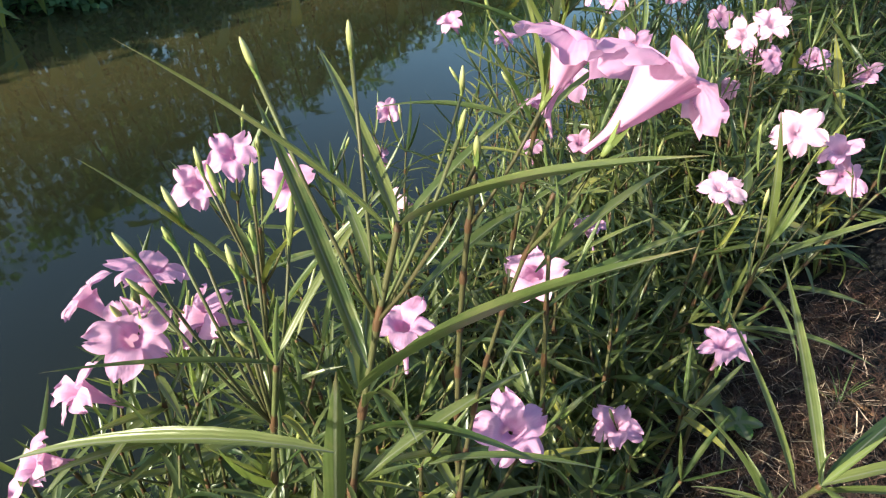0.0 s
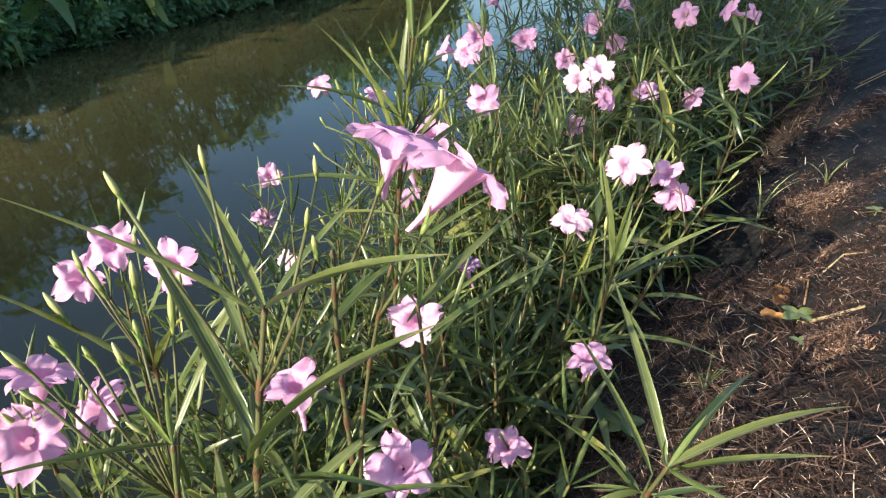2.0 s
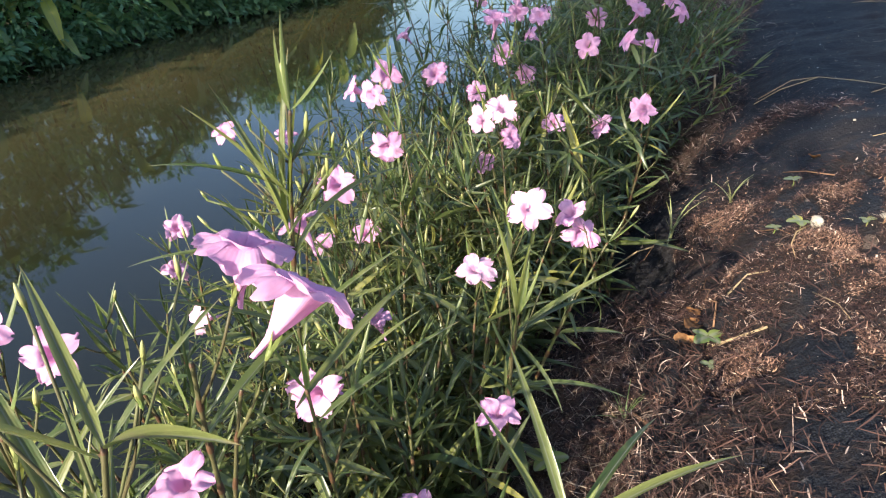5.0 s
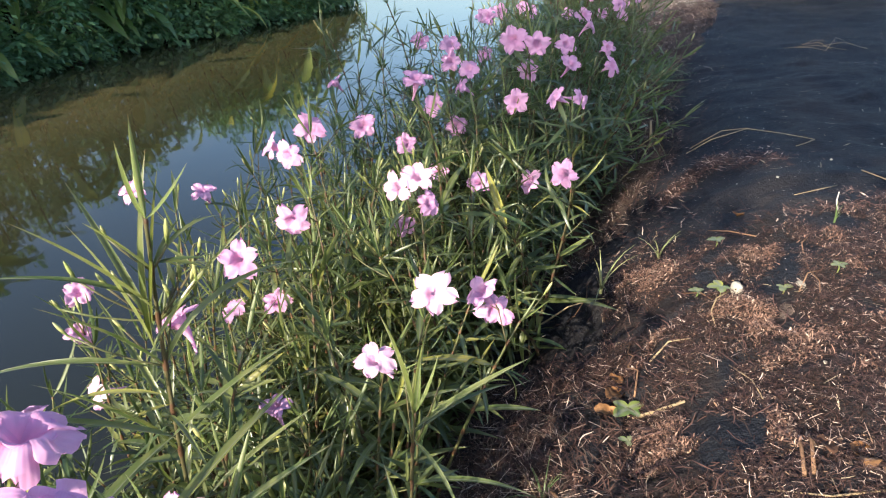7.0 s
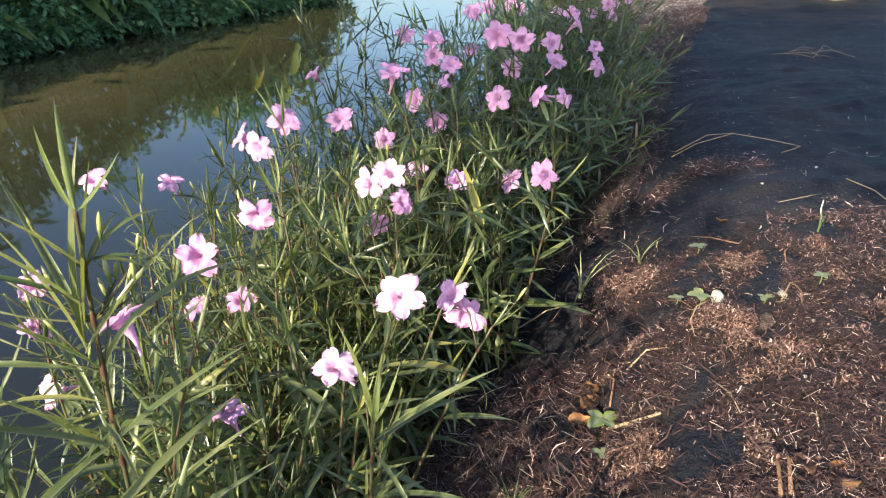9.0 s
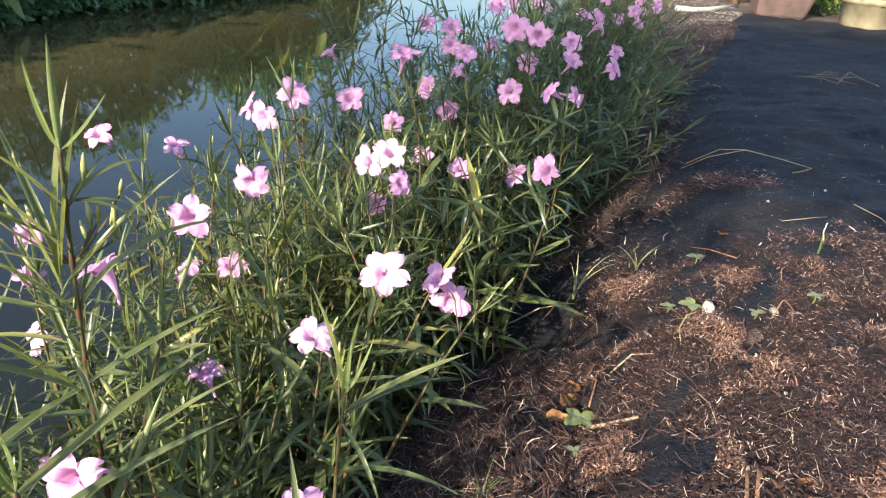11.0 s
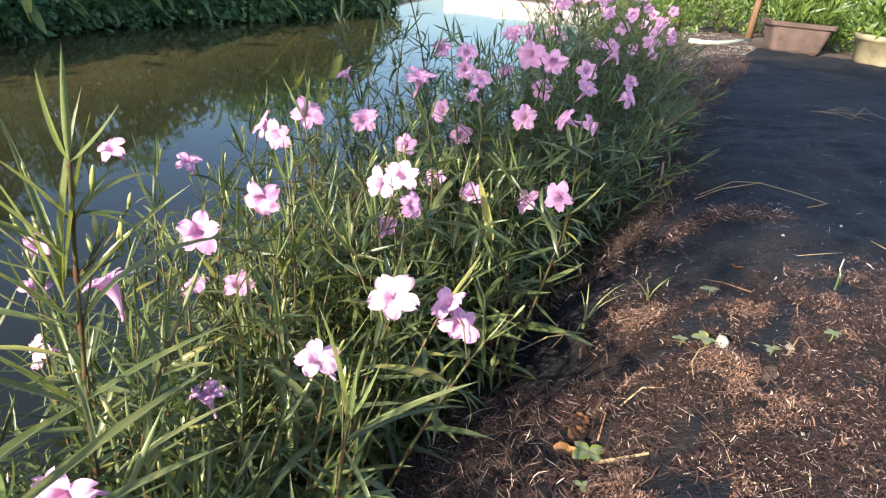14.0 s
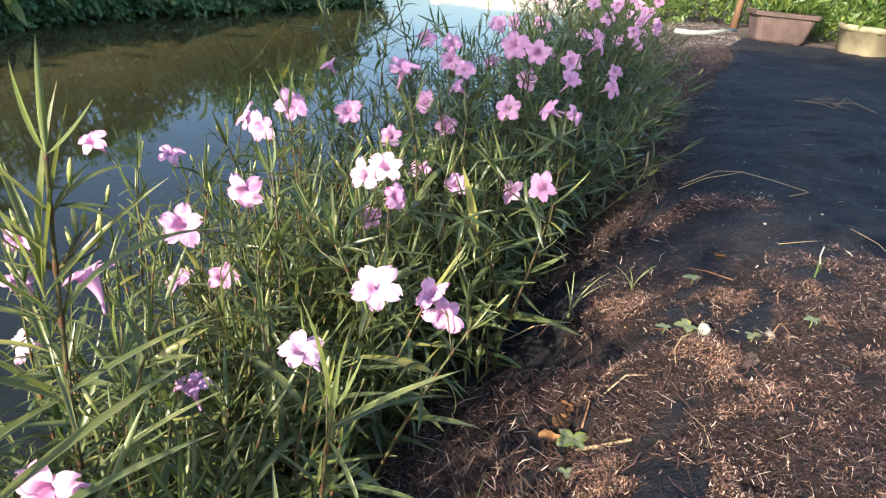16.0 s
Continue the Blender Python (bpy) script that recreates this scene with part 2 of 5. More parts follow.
def water_material():
    m, nt, bsdf = material("murky_water", 0.035, 0.5)
    at = coords(nt)
    n1 = noise_tex(nt, at, 0.8, 4)
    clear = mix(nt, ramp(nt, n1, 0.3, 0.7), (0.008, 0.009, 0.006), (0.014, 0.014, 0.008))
    # muddy far side, its colour also raised to stand in for haze
    silt_haze = mix(nt, ramp(nt, n1, 0.3, 0.7), (0.046, 0.046, 0.022), (0.078, 0.062, 0.029))
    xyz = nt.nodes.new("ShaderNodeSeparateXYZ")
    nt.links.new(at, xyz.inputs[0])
    col = mix(nt, ramp(nt, xyz.outputs[0], -1.8, -3.2), clear, silt_haze)
    nt.links.new(col, bsdf.inputs["Base Color"])
    bsdf.inputs["IOR"].default_value = 1.42
    stretch = nt.nodes.new("ShaderNodeMapping")
    stretch.inputs["Scale"].default_value = (1.0, 0.45, 1.0)
    nt.links.new(at, stretch.inputs[0])
    bump(nt, bsdf, noise_tex(nt, stretch.outputs[0], 6.0, 3), 0.035, 0.02)
    return m


SOIL, CLOTH, WATER_SURFACE = ground_material(), cloth_material(), water_material()


# ---- mesh helpers ----
def mesh(name, verts, faces, materials, smooth=True, slots=None):
    me = bpy.data.meshes.new(name)
    me.from_pydata([tuple(v) for v in verts], [], faces)
    for m in materials if isinstance(materials, (list, tuple)) else [materials]:
        me.materials.append(m)
    if smooth:
        me.polygons.foreach_set("use_smooth", [True] * len(me.polygons))
    if slots:
        me.polygons.foreach_set("material_index", slots)
    me.update()
    return me


def part(name, me, parent, m=None, label=""):
    """Links a mesh as one object under a thing or part, at the world or local pose m."""
    ob = new(name, me)
    ob.parent = parent
    if m is not None:
        ob.matrix_basis = m
    return tagged(ob, label)


def frame_along(z_axis, hint=(0.31, 0.17, 0.93)):
    z = Vector(z_axis).normalized()
    h = Vector(hint)
    if abs(z.dot(h.normalized())) > 0.97:
        h = Vector((1, 0.2, 0))
    x = h.cross(z).normalized()
    y = z.cross(x)
    return Matrix((x, y, z)).transposed()


def tube(points, radii, sides=6, first_slot=None):
    """Vertices and faces of a tube along the points, closed at both ends."""
    verts, faces = [], []
    for i, p in enumerate(points):
        ahead = (points[min(i + 1, len(points) - 1)] - points[max(i - 1, 0)])
        rot = frame_along(ahead)
        for k in range(sides):
            a = 2 * math.pi * k / sides
            verts.append(p + rot @ Vector((radii[i] * math.cos(a), radii[i] * math.sin(a), 0)))
    for i in range(len(points) - 1):
        for k in range(sides):
            n = (k + 1) % sides
            faces.append((i * sides + k, i * sides + n, (i + 1) * sides + n, (i + 1) * sides + k))
    faces.append(tuple(reversed(range(sides))))
    faces.append(tuple(range(len(verts) - sides, len(verts))))
    return verts, faces


def lathe(profile, sides=24):
    verts, faces = [], []
    for r, z in profile:
        for k in range(sides):
            a = 2 * math.pi * k / sides
            verts.append((r * math.cos(a), r * math.sin(a), z))
    for i in range(len(profile) - 1):
        for k in range(sides):
            n = (k + 1) % sides
            faces.append((i * sides + k, i * sides + n, (i + 1) * sides + n, (i + 1) * sides + k))
    faces.append(tuple(reversed(range(sides))))
    return verts, faces


# ---- ground, mat, water ----
PROFILE_U = (-60, -8.0, -6.2, -5.4, -4.8, -4.4, -4.0, -2.9, -1.4, -0.85, -0.60, -0.45, -0.30, -0.19, -0.10, 0.0, 0.10, 0.25, 60)
PROFILE_Z = (0.30, 0.30, 0.22, 0.05, -0.16, -0.32, -0.55, -0.75, -0.75, -0.50, -0.33, -0.27, -0.20, -0.125, -0.055, 0.0, 0.035, 0.045, 0.045)


def shore(y):
    """The line along which the far bank's shrubs stand."""
    return float(np.interp(y, (-3, 2.4, 3.6, 4.3, 4.8, 5.5, 6.6, 8.0, 12), (-4.65, -4.60, -4.55, -4.40, -4.15, -3.90, -3.60, -3.50, -3.5)))


def ground_z(x, y):
    bend = 0.12 * min(max(y, -2.0), 4.0)
    u = x - bend if x > -2.0 else x - (shore(y) + 4.55) * min(1.0, (-2.0 - x) / 1.2)
    z = float(np.interp(u, PROFILE_U, PROFILE_Z))
    if abs(y) < 15 and abs(x) < 9:
        z += 0.020 * noise.noise((x * 2.1, y * 2.1, 3.0)) + 0.010 * noise.noise((x * 7.0, y * 7.0, 8.0))
        z += 0.004 * noise.noise((x * 28.0, y * 28.0, 1.0))
    if y > 17.5:  # the canal ends in a bank
        z = max(z, -0.5 + 0.55 * min(1.0, (y - 17.5) / 1.5))
    return z


def spaced(*stretches):
    out = []
    for a, b, step in stretches:
        out += list(np.arange(a, b - 1e-9, step))
    return out + [stretches[-1][1]]


def sheet(xs, ys, height):
    verts = [(x, y, height(x, y)) for y in ys for x in xs]
    w = len(xs)
    faces = [(j * w + i, j * w + i + 1, (j + 1) * w + i + 1, (j + 1) * w + i) for j in range(len(ys) - 1) for i in range(w - 1)]
    return verts, faces


GX = spaced((-400, -40, 60), (-40, -6, 2.0), (-6, -1.2, 0.15), (-1.2, 1.2, 0.03), (1.2, 4, 0.08), (4, 12, 0.8), (12, 40, 4), (40, 400, 60))
GY = spaced((-400, -40, 60), (-40, -4, 3.0), (-4, -1.2, 0.2), (-1.2, 1.6, 0.03), (1.6, 6, 0.08), (6, 20, 0.4), (20, 40, 5), (40, 400, 60))
ground = tagged(new("ground", mesh("ground", *sheet(GX, GY, ground_z), SOIL)), "brown crumbly soil bank sloping to the water", "ground", kind="structure")


def mat_edge(y):
    """Where the mat's water side lies."""
    line = float(np.interp(y, (-1.3, -0.45, -0.15, 0.10, 0.30, 0.45, 0.60, 0.72, 1.33, 1.6, 2.38, 3.55, 4.6), (-0.46, -0.30, -0.42, -0.45, -0.36, -0.20, -0.10, -0.03, 0.08, 0.15, 0.37, 0.70, 0.98)))
    return line + 0.015 * math.sin(9.0 * y) + 0.04 * noise.noise((0.0, y * 2.7, 5.0))


def mat_z(x, y):
    fold = 0.007 * max(0.0, noise.noise((x * 1.6 + y * 0.7, y * 4.5 - x * 2.2, 12.0)))
    fold += 0.012 * math.exp(-((y - 0.40 - 0.16 * (x - 0.1)) / 0.03) ** 2)
    if y > 0.3:
        n = noise.noise((x * 1.1 + y * 0.9, y * 3.4 - x * 1.5, 31.0))
        fold += min(1.0, (y - 0.3) / 0.3) * (0.007 * math.exp(-(n / 0.07) ** 2) + 0.004 * math.exp(-((n - 0.22) / 0.05) ** 2))
    heap = max(0.0, min(1.0, (0.42 - y) / 0.12))
    if heap:
        fold += heap * (0.014 * noise.noise((x * 11.0, y * 11.0, 2.0)) + 0.010 * noise.noise((x * 29.0, y * 29.0, 6.0)))
    return ground_z(x, y) + 0.010 + fold


MV, MF = [], []
MROWS, MCOLS = spaced((-1.3, -0.6, 0.03), (-0.6, 0.75, 0.0125), (0.75, 1.8, 0.02), (1.8, 4.6, 0.05)), spaced((0.0, 1.1, 0.0125), (1.1, 3.2, 0.06))
for y in MROWS:
    for c in MCOLS:
        x = mat_edge(y) + c
        MV.append((x, y, mat_z(x, y)))
for j in range(len(MROWS) - 1):
    for i in range(len(MCOLS) - 1):
        w = len(MCOLS)
        MF.append((j * w + i, j * w + i + 1, (j + 1) * w + i + 1, (j + 1) * w + i))
weed_mat = tagged(new("weed_mat", mesh("weed_mat", MV, MF, CLOTH)), "dark blue-black woven ground cloth with dust and litter", "ground cloth", kind="structure")

WV, WF = sheet(spaced((-5.6, 0.4, 0.4)), spaced((-30, 19, 1.0)), lambda x, y: WATER)
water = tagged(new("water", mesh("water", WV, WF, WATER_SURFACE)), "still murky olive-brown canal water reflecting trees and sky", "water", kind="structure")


# ---- leaf, flower and bud meshes ----
def leaf_mesh(name, arch, fold, twist, mat, segments=9, width=0.076, wave=0.0):
    """A narrow pointed leaf of length 1 along x, arching down, with a folded midrib."""
    verts, faces = [], []
    for i in range(segments + 1):
        t = i / segments
        w = width * 0.5 * (math.sin(math.pi * min(1.0, 0.06 + 0.94 * t) ** 0.72) ** 0.85 if 0 < t < 1 else (0.16 if t == 0 else 0.02))
        a = arch * t
        x = math.sin(a) / arch if abs(arch) > 1e-4 else t
        z = -(1 - math.cos(a)) / arch if abs(arch) > 1e-4 else 0.0
        roll = twist * t
        for s in (-1, 0, 1):
            dy, dz = s * w, fold * abs(s) * w + wave * w * math.sin(9 * t + 2 * s)
            verts.append((x + dz * math.sin(a) * 0.5, dy * math.cos(roll) - dz * math.sin(roll), z + dz * math.cos(roll) + dy * math.sin(roll)))
    for i in range(segments):
        for s in range(2):
            k = i * 3 + s
            faces.append((k, k + 3, k + 4, k + 1))
    return mesh(name, verts, faces, mat)


rng = random.Random(7)
LEAVES = [leaf_mesh("leaf", a, f, t, LEAF, wave=w) for a, f, t, w in
          ((0.25, 0.5, 0.2, 0.0), (0.6, 0.45, -0.3, 0.1), (0.95, 0.35, 0.25, 0.05), (0.45, 0.6, 0.6, 0.1), (1.35, 0.4, -0.2, 0.05), (0.1, 0.55, -0.5, 0.0), (-0.25, 0.5, 0.3, 0.05))]
YOUNG_LEAVES = [leaf_mesh("young_leaf", a, 0.9, t, YOUNG, 7, 0.075) for a, t in ((0.15, 0.1), (-0.15, 0.3), (0.35, -0.2))]


def petal_mesh(name, seed, mat, broad=False):
    """One ruffled lobe of the corolla: from the throat outwards along x, in metres."""
    r = random.Random(seed)
    rows, cols = 10, 8
    phase, amp, droop = r.uniform(0, 6), r.uniform(0.0020, 0.0046), r.uniform(0.001, 0.014)
    wide = r.uniform(0.0108, 0.0132)
    r0 = r.uniform(0.0018, 0.0042)
    verts, faces = [], []
    for i in range(rows + 1):
        t = i / rows
        reach = 0.0034 + 0.0226 * t
        if broad:
            half = reach * 0.80 * (1.0 if t < 0.6 else max(0.0, 1 - ((t - 0.6) / 0.44) ** 2.5) ** 0.5)
        elif t < 0.38:
            half = min(reach * 0.80, wide)
        else:
            half = min((0.0034 + 0.0226 * 0.38) * 0.76, wide) * (1 + 0.14 * math.sin(3.14 * min(1.0, (t - 0.38) / 0.5))) * max(0.0, 1 - ((t - 0.38) / 0.64) ** 4.0) ** 0.5
        for j in range(cols + 1):
            q = 2 * j / cols - 1
            notch = r0 * math.exp(-(q / 0.28) ** 2) * t ** 4
            ragged = (0.0012 * math.sin(8 * q + phase) + 0.0008 * math.sin(17 * q + 2 * phase)) * t
            x = reach - notch + ragged - 0.0020 * q * q * (1 - t)
            y = q * half + 0.0006 * math.sin(8 * t + phase) * abs(q)
            z = -0.0085 * max(0.0, 1 - t / 0.36) ** 1.4 + 0.0014 * math.sin(min(1.0, t * 1.6) * 3.14)
            z += -droop * max(0.0, t - 0.3) ** 2 + amp * (t ** 1.6) * math.sin(4.6 * q + phase) * (0.35 + abs(q))
            z += 0.0010 * math.sin(10 * t + 5 * q + phase) * t - 0.0009 * math.exp(-(q / 0.18) ** 2) * t
            verts.append((x, y, z))
    w = cols + 1
    for i in range(rows):
        for j in range(cols):
            faces.append((i * w + j, (i + 1) * w + j, (i + 1) * w + j + 1, i * w + j + 1))
    return mesh(name, verts, faces, mat)


def funnel_mesh(name, bend, mat, flared=False):
    """The corolla's tube: narrow at the foot, wide at the mouth, along -z."""
    profile = [(0.0016, -0.040), (0.0019, -0.034), (0.0024, -0.027), (0.0040, -0.020), (0.0058, -0.013), (0.0072, -0.0080), (0.0090, -0.0042), (0.0112, -0.0014)]
    if flared:
        profile = [(0.0016, -0.046), (0.0018, -0.039), (0.0024, -0.033), (0.0042, -0.027), (0.0066, -0.020), (0.0090, -0.013), (0.0116, -0.0065), (0.0142, -0.0015), (0.0160, 0.0002)]
    verts, faces = [], []
    sides = 30 if flared else 15
    for r, z in profile:
        off = bend * z * z
        for k in range(sides):
            a = 2 * math.pi * k / sides
            rr = r * (1 + (0.10 if flared else 0.06) * math.cos(5 * a))
            verts.append((rr * math.cos(a) + off, rr * math.sin(a), z))
    for i in range(len(profile) - 1):
        for k in range(sides):
            n = (k + 1) % sides
            faces.append((i * sides + k, i * sides + n, (i + 1) * sides + n, (i + 1) * sides + k))
    return mesh(name, verts, faces, mat)


def spindle(name, length, width, mat, tip=0.25):
    profile = [(0.0, 0.10), (0.08, 0.45), (0.22, 0.75), (0.45, 1.0), (0.68, 0.92), (0.86, 0.62), (0.96, 0.32), (1.0, 0.08)]
    verts, faces = lathe([(0.5 * width * w, length * t) for t, w in profile], 8)
    faces.append(tuple(range(len(verts) - 8, len(verts))))
    return mesh(name, verts, faces, mat)


def calyx_mesh():
    """Five narrow pointed sepals round the tube's foot, along +z."""
    verts, faces = [], []
    for k in range(5):
        a = 2 * math.pi * k / 5
        for t, w, r in ((0, 0.0013, 0.0014), (0.5, 0.0013, 0.0026), (1.0, 0.0002, 0.0046)):
            for s in (-1, 1):
                b = a + s * w / r
                verts.append((r * math.cos(b), r * math.sin(b), 0.013 * t))
        o = 6 * k
        faces += [(o, o + 1, o + 3, o + 2), (o + 2, o + 3, o + 5, o + 4)]
    v2, f2 = lathe([(0.0008, -0.003), (0.0018, 0.0), (0.0020, 0.003)], 8)
    o = len(verts)
    return mesh("calyx", verts + v2, faces + [tuple(i + o for i in f) for f in f2], CALYX)


PETALS = {m.name: [petal_mesh("petal", s, m) for s in range(9)] for m in (PETAL, PALE_SUNLIT)}
FUNNELS = {m.name: [funnel_mesh("flower", b, m) for b in (0.0, 5.0, 9.0)] for m in (PETAL, PALE_SUNLIT)}
FLARED = funnel_mesh("flower", 4.0, PETAL, True)
BROAD_PETALS = [petal_mesh("petal", 20 + k, PETAL, True) for k in range(5)]
BUDS = [spindle("bud", l, w, BUD) for l, w in ((0.027, 0.0056), (0.033, 0.0064), (0.019, 0.0050))]
CALYX_MESH = calyx_mesh()

# ---- the flowering hedge ----
plants, far_leaves = {}, {}
FAR_FROM = 0.45  # beyond this the leaves of a clump are joined
PLANT_LABELS = {True: "mexican petunia clump with lilac flowers and narrow leaves", False: "leafy mexican petunia clump with narrow green leaves"}


def plant_for(base):
    """The clump that a stem standing at base belongs to."""
    key = (math.floor(base.x / 0.17), math.floor(base.y / 0.20))
    if key not in plants:
        ob = new("ruellia_plant")
        ob.location = base
        ob.empty_display_size = 0.05
        tagged(ob, PLANT_LABELS[False], "flowering plant", "hedge of flowering plants along the canal")
        plants[key] = ob
    return plants[key]


def local(plant, m):
    return Matrix.Translation(-plant.location) @ m


def add_leaf(plant, at, direction, length, width=1.0, up=Vector((0, 0, 1)), young=False, kind=None, name="leaf", inner=False):
    x = direction.normalized()
    y = up.cross(x)
    y = y.normalized() if y.length > 0.05 else Vector((0, 1, 0)).cross(x).normalized()
    z = x.cross(y)
    rot = Matrix((x, y, z)).transposed().to_4x4()
    bank = YOUNG_LEAVES if young else LEAVES
    me = bank[kind if kind is not None else rng.randrange(len(bank))]
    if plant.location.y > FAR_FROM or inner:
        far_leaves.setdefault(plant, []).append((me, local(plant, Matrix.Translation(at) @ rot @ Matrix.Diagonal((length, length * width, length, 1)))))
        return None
    return part(name, me, plant, local(plant, Matrix.Translation(at) @ rot @ Matrix.Diagonal((length, length * width, length, 1))))


def curve_points(base, tip, n, sway=0.13):
    """A stem's line: it leaves the ground steeply and leans to its tip."""
    ctrl = base.lerp(tip, 0.35)
    ctrl.z = base.z + 0.62 * (tip.z - base.z)
    ctrl += Vector((rng.uniform(-sway, sway), rng.uniform(-sway, sway), 0)) * (tip - base).length
    return [base * (1 - t) ** 2 + 2 * ctrl * t * (1 - t) + tip * t * t for t in [i / n for i in range(n + 1)]]


def add_stem(plant, pts, thick=0.0021):
    """A jointed stem with swollen brown nodes; returns its joints."""
    dense, radii, slots, joints = [], [], [], []
    n = len(pts) - 1
    for i in range(n):
        a, b = pts[i], pts[i + 1]
        r = thick * (1.0 - 0.55 * i / n)
        joints.append((a, (b - a).normalized(), i / n))
        for t, k, node_here in ((0.0, 1.45, 1), (0.10, 1.25, 1), (0.18, 1.0, 0), (0.80, 0.92, 0), (0.92, 1.15, 1)):
            dense.append(a.lerp(b, t))
            radii.append(r * k)
            slots.append(node_here)
    dense.append(pts[-1])
    radii.append(thick * 0.4)
    rel = [p - plant.location for p in dense]
    verts, faces = tube(rel, radii, 6)
    index = [slots[i // 6] if i // 6 < len(slots) else 0 for i in range(len(faces))]
    part("stem", mesh("stem", verts, faces, (STEM, NODE), True, index), plant)
    return joints


def add_twig(plant, a, b, thick=0.0010, name="flower_stalk"):
    mid = a.lerp(b, 0.5) + Vector((0, 0, -0.08 * (b - a).length))
    pts = [a, a.lerp(mid, 0.6), mid.lerp(b, 0.35), b]
    verts, faces = tube([p - plant.location for p in pts], [thick * 1.15, thick, thick * 0.9, thick], 5)
    part(name, mesh(name, verts, faces, STEM), plant)


def add_bud(plant, at, direction, size=1.0):
    rot = frame_along(direction).to_4x4()
    ob = part("bud", BUDS[rng.randrange(3)], plant, local(plant, Matrix.Translation(at) @ rot @ Matrix.Scale(size, 4)))
    if at.y < 0.4:
        part("calyx", CALYX_MESH, ob)


def add_flower(plant, mouth, facing, size=0.95, mat=PETAL, spin=None, cup=0.0):
    """A five-lobed trumpet flower whose mouth lies at mouth. Returns the foot of its tube."""
    facing = Vector(facing).normalized()
    rot = frame_along(facing).to_4x4() @ Matrix.Rotation(spin if spin is not None else rng.uniform(0, 6.28), 4, "Z")
    m = Matrix.Translation(mouth) @ rot @ Matrix.Scale(size, 4)
    flared = cup > 0.195
    flower = part("flower", FLARED if flared else FUNNELS[mat.name][rng.randrange(3)], plant, local(plant, m))
    for k in range(5):
        part("petal", BROAD_PETALS[k] if flared else PETALS[mat.name][rng.randrange(9)], flower,
             Matrix.Rotation(2 * math.pi * k / 5, 4, "Z") @ Matrix.Rotation((rng.uniform(-0.05, 0.28) if flared else rng.uniform(-0.36, 0.26) - cup), 4, "Y") @ Matrix.Diagonal((1.18, 1.18, 1.3, 1) if flared else (1, 1, 1, 1)) @ Matrix.Rotation(rng.uniform(-0.12, 0.12), 4, "X") @ Matrix.Scale(rng.uniform(0.88, 1.10), 4))
    part("calyx", CALYX_MESH, flower, Matrix.Translation((0, 0, -0.0405)))
    plant["label"] = PLANT_LABELS[True]
    return m @ Vector((0, 0, -0.042))


def side_shoot(plant, at, ahead, side):
    """A short branch with a rosette of leaves at its end."""
    a = radians(rng.uniform(30, 65))
    d = ahead * math.cos(a) + side * math.sin(a)
    end = at + d * rng.uniform(0.04, 0.10)
    add_twig(plant, at, end, 0.0012, "side_shoot")
    f = frame_along(d)
    for k in range(rng.choice((4, 5, 6))):
        b = 2.4 * k + rng.uniform(-0.3, 0.3)
        out = f @ Vector((math.cos(b), math.sin(b), 0))
        add_leaf(plant, end - d * 0.006 * k, d * rng.uniform(0.2, 0.9) + out, rng.uniform(0.040, 0.085), rng.uniform(1.0, 1.6), up=(d + Vector((0, 0, 0.5))).normalized(), inner=True)


def dress(plant, joints, tip, start=0.22, lmin=0.050, lmax=0.095, spread=(44, 102), buds=2, skip=0.08, inner=False, end=1.0, crown=3, wide=(1.05, 1.75)):
    """Pairs of opposite leaves up a stem, young leaves and buds at its tip."""
    turn = rng.uniform(0, 3.14)
    for at, ahead, t in joints:
        turn += math.pi / 2 + rng.uniform(-0.3, 0.3)
        if t < start or t > end:
            continue
        side_frame = frame_along(ahead)
        for s in (0, math.pi):
            if rng.random() < skip:
                continue
            side = side_frame @ Vector((math.cos(turn + s), math.sin(turn + s), 0))
            a = radians(rng.uniform(*spread))
            d = ahead * math.cos(a) + side * math.sin(a)
            length = (rng.uniform(lmin, lmax) if rng.random() < 0.78 else rng.uniform(lmax, lmax + 0.050)) * (1.0 - 0.35 * max(0.0, t - 0.6) / 0.4)
            add_leaf(plant, at, d, length, rng.uniform(*wide), up=(ahead + Vector((0, 0, 0.4))).normalized(), inner=inner)
            if rng.random() < 0.45:  # a small shoot in the leaf's axil
                for k in range(rng.choice((2, 3, 4))):
                    e = (d + 0.3 * ahead + 0.6 * Vector((rng.gauss(0, 1), rng.gauss(0, 1), rng.gauss(0, 1)))).normalized()
                    add_leaf(plant, at + d * 0.006, e, rng.uniform(0.025, 0.060), rng.uniform(1.0, 1.5), up=(ahead + Vector((0, 0, 0.4))).normalized(), inner=True)
        if not inner and end == 1.0 and at.y > -0.45 and t > 0.35 and rng.random() < 0.22:
            side_shoot(plant, at, ahead, side_frame @ Vector((math.cos(turn + 1.3), math.sin(turn + 1.3), 0)))
    ahead = (tip - joints[-1][0]).normalized()
    f = frame_along(ahead)
    for k in range(crown):
        a = 2.1 * k + turn
        add_leaf(plant, tip, ahead + rng.uniform(0.2, 0.8) * (f @ Vector((math.cos(a), math.sin(a), 0))), rng.uniform(0.04, 0.09), 0.9, up=f @ Vector((math.cos(a), math.sin(a), 0.3)), young=True, inner=inner)
    for k in range(buds):
        a = rng.uniform(0, 6.28)
        d = (ahead + 0.5 * (f @ Vector((math.cos(a), math.sin(a), 0)))).normalized()
        foot = tip + d * rng.uniform(0.015, 0.05)
        add_twig(plant, tip, foot, 0.0008, "bud_stalk")
        add_bud(plant, foot, d + Vector((0, 0, 0.3)), rng.uniform(0.45, 0.75))


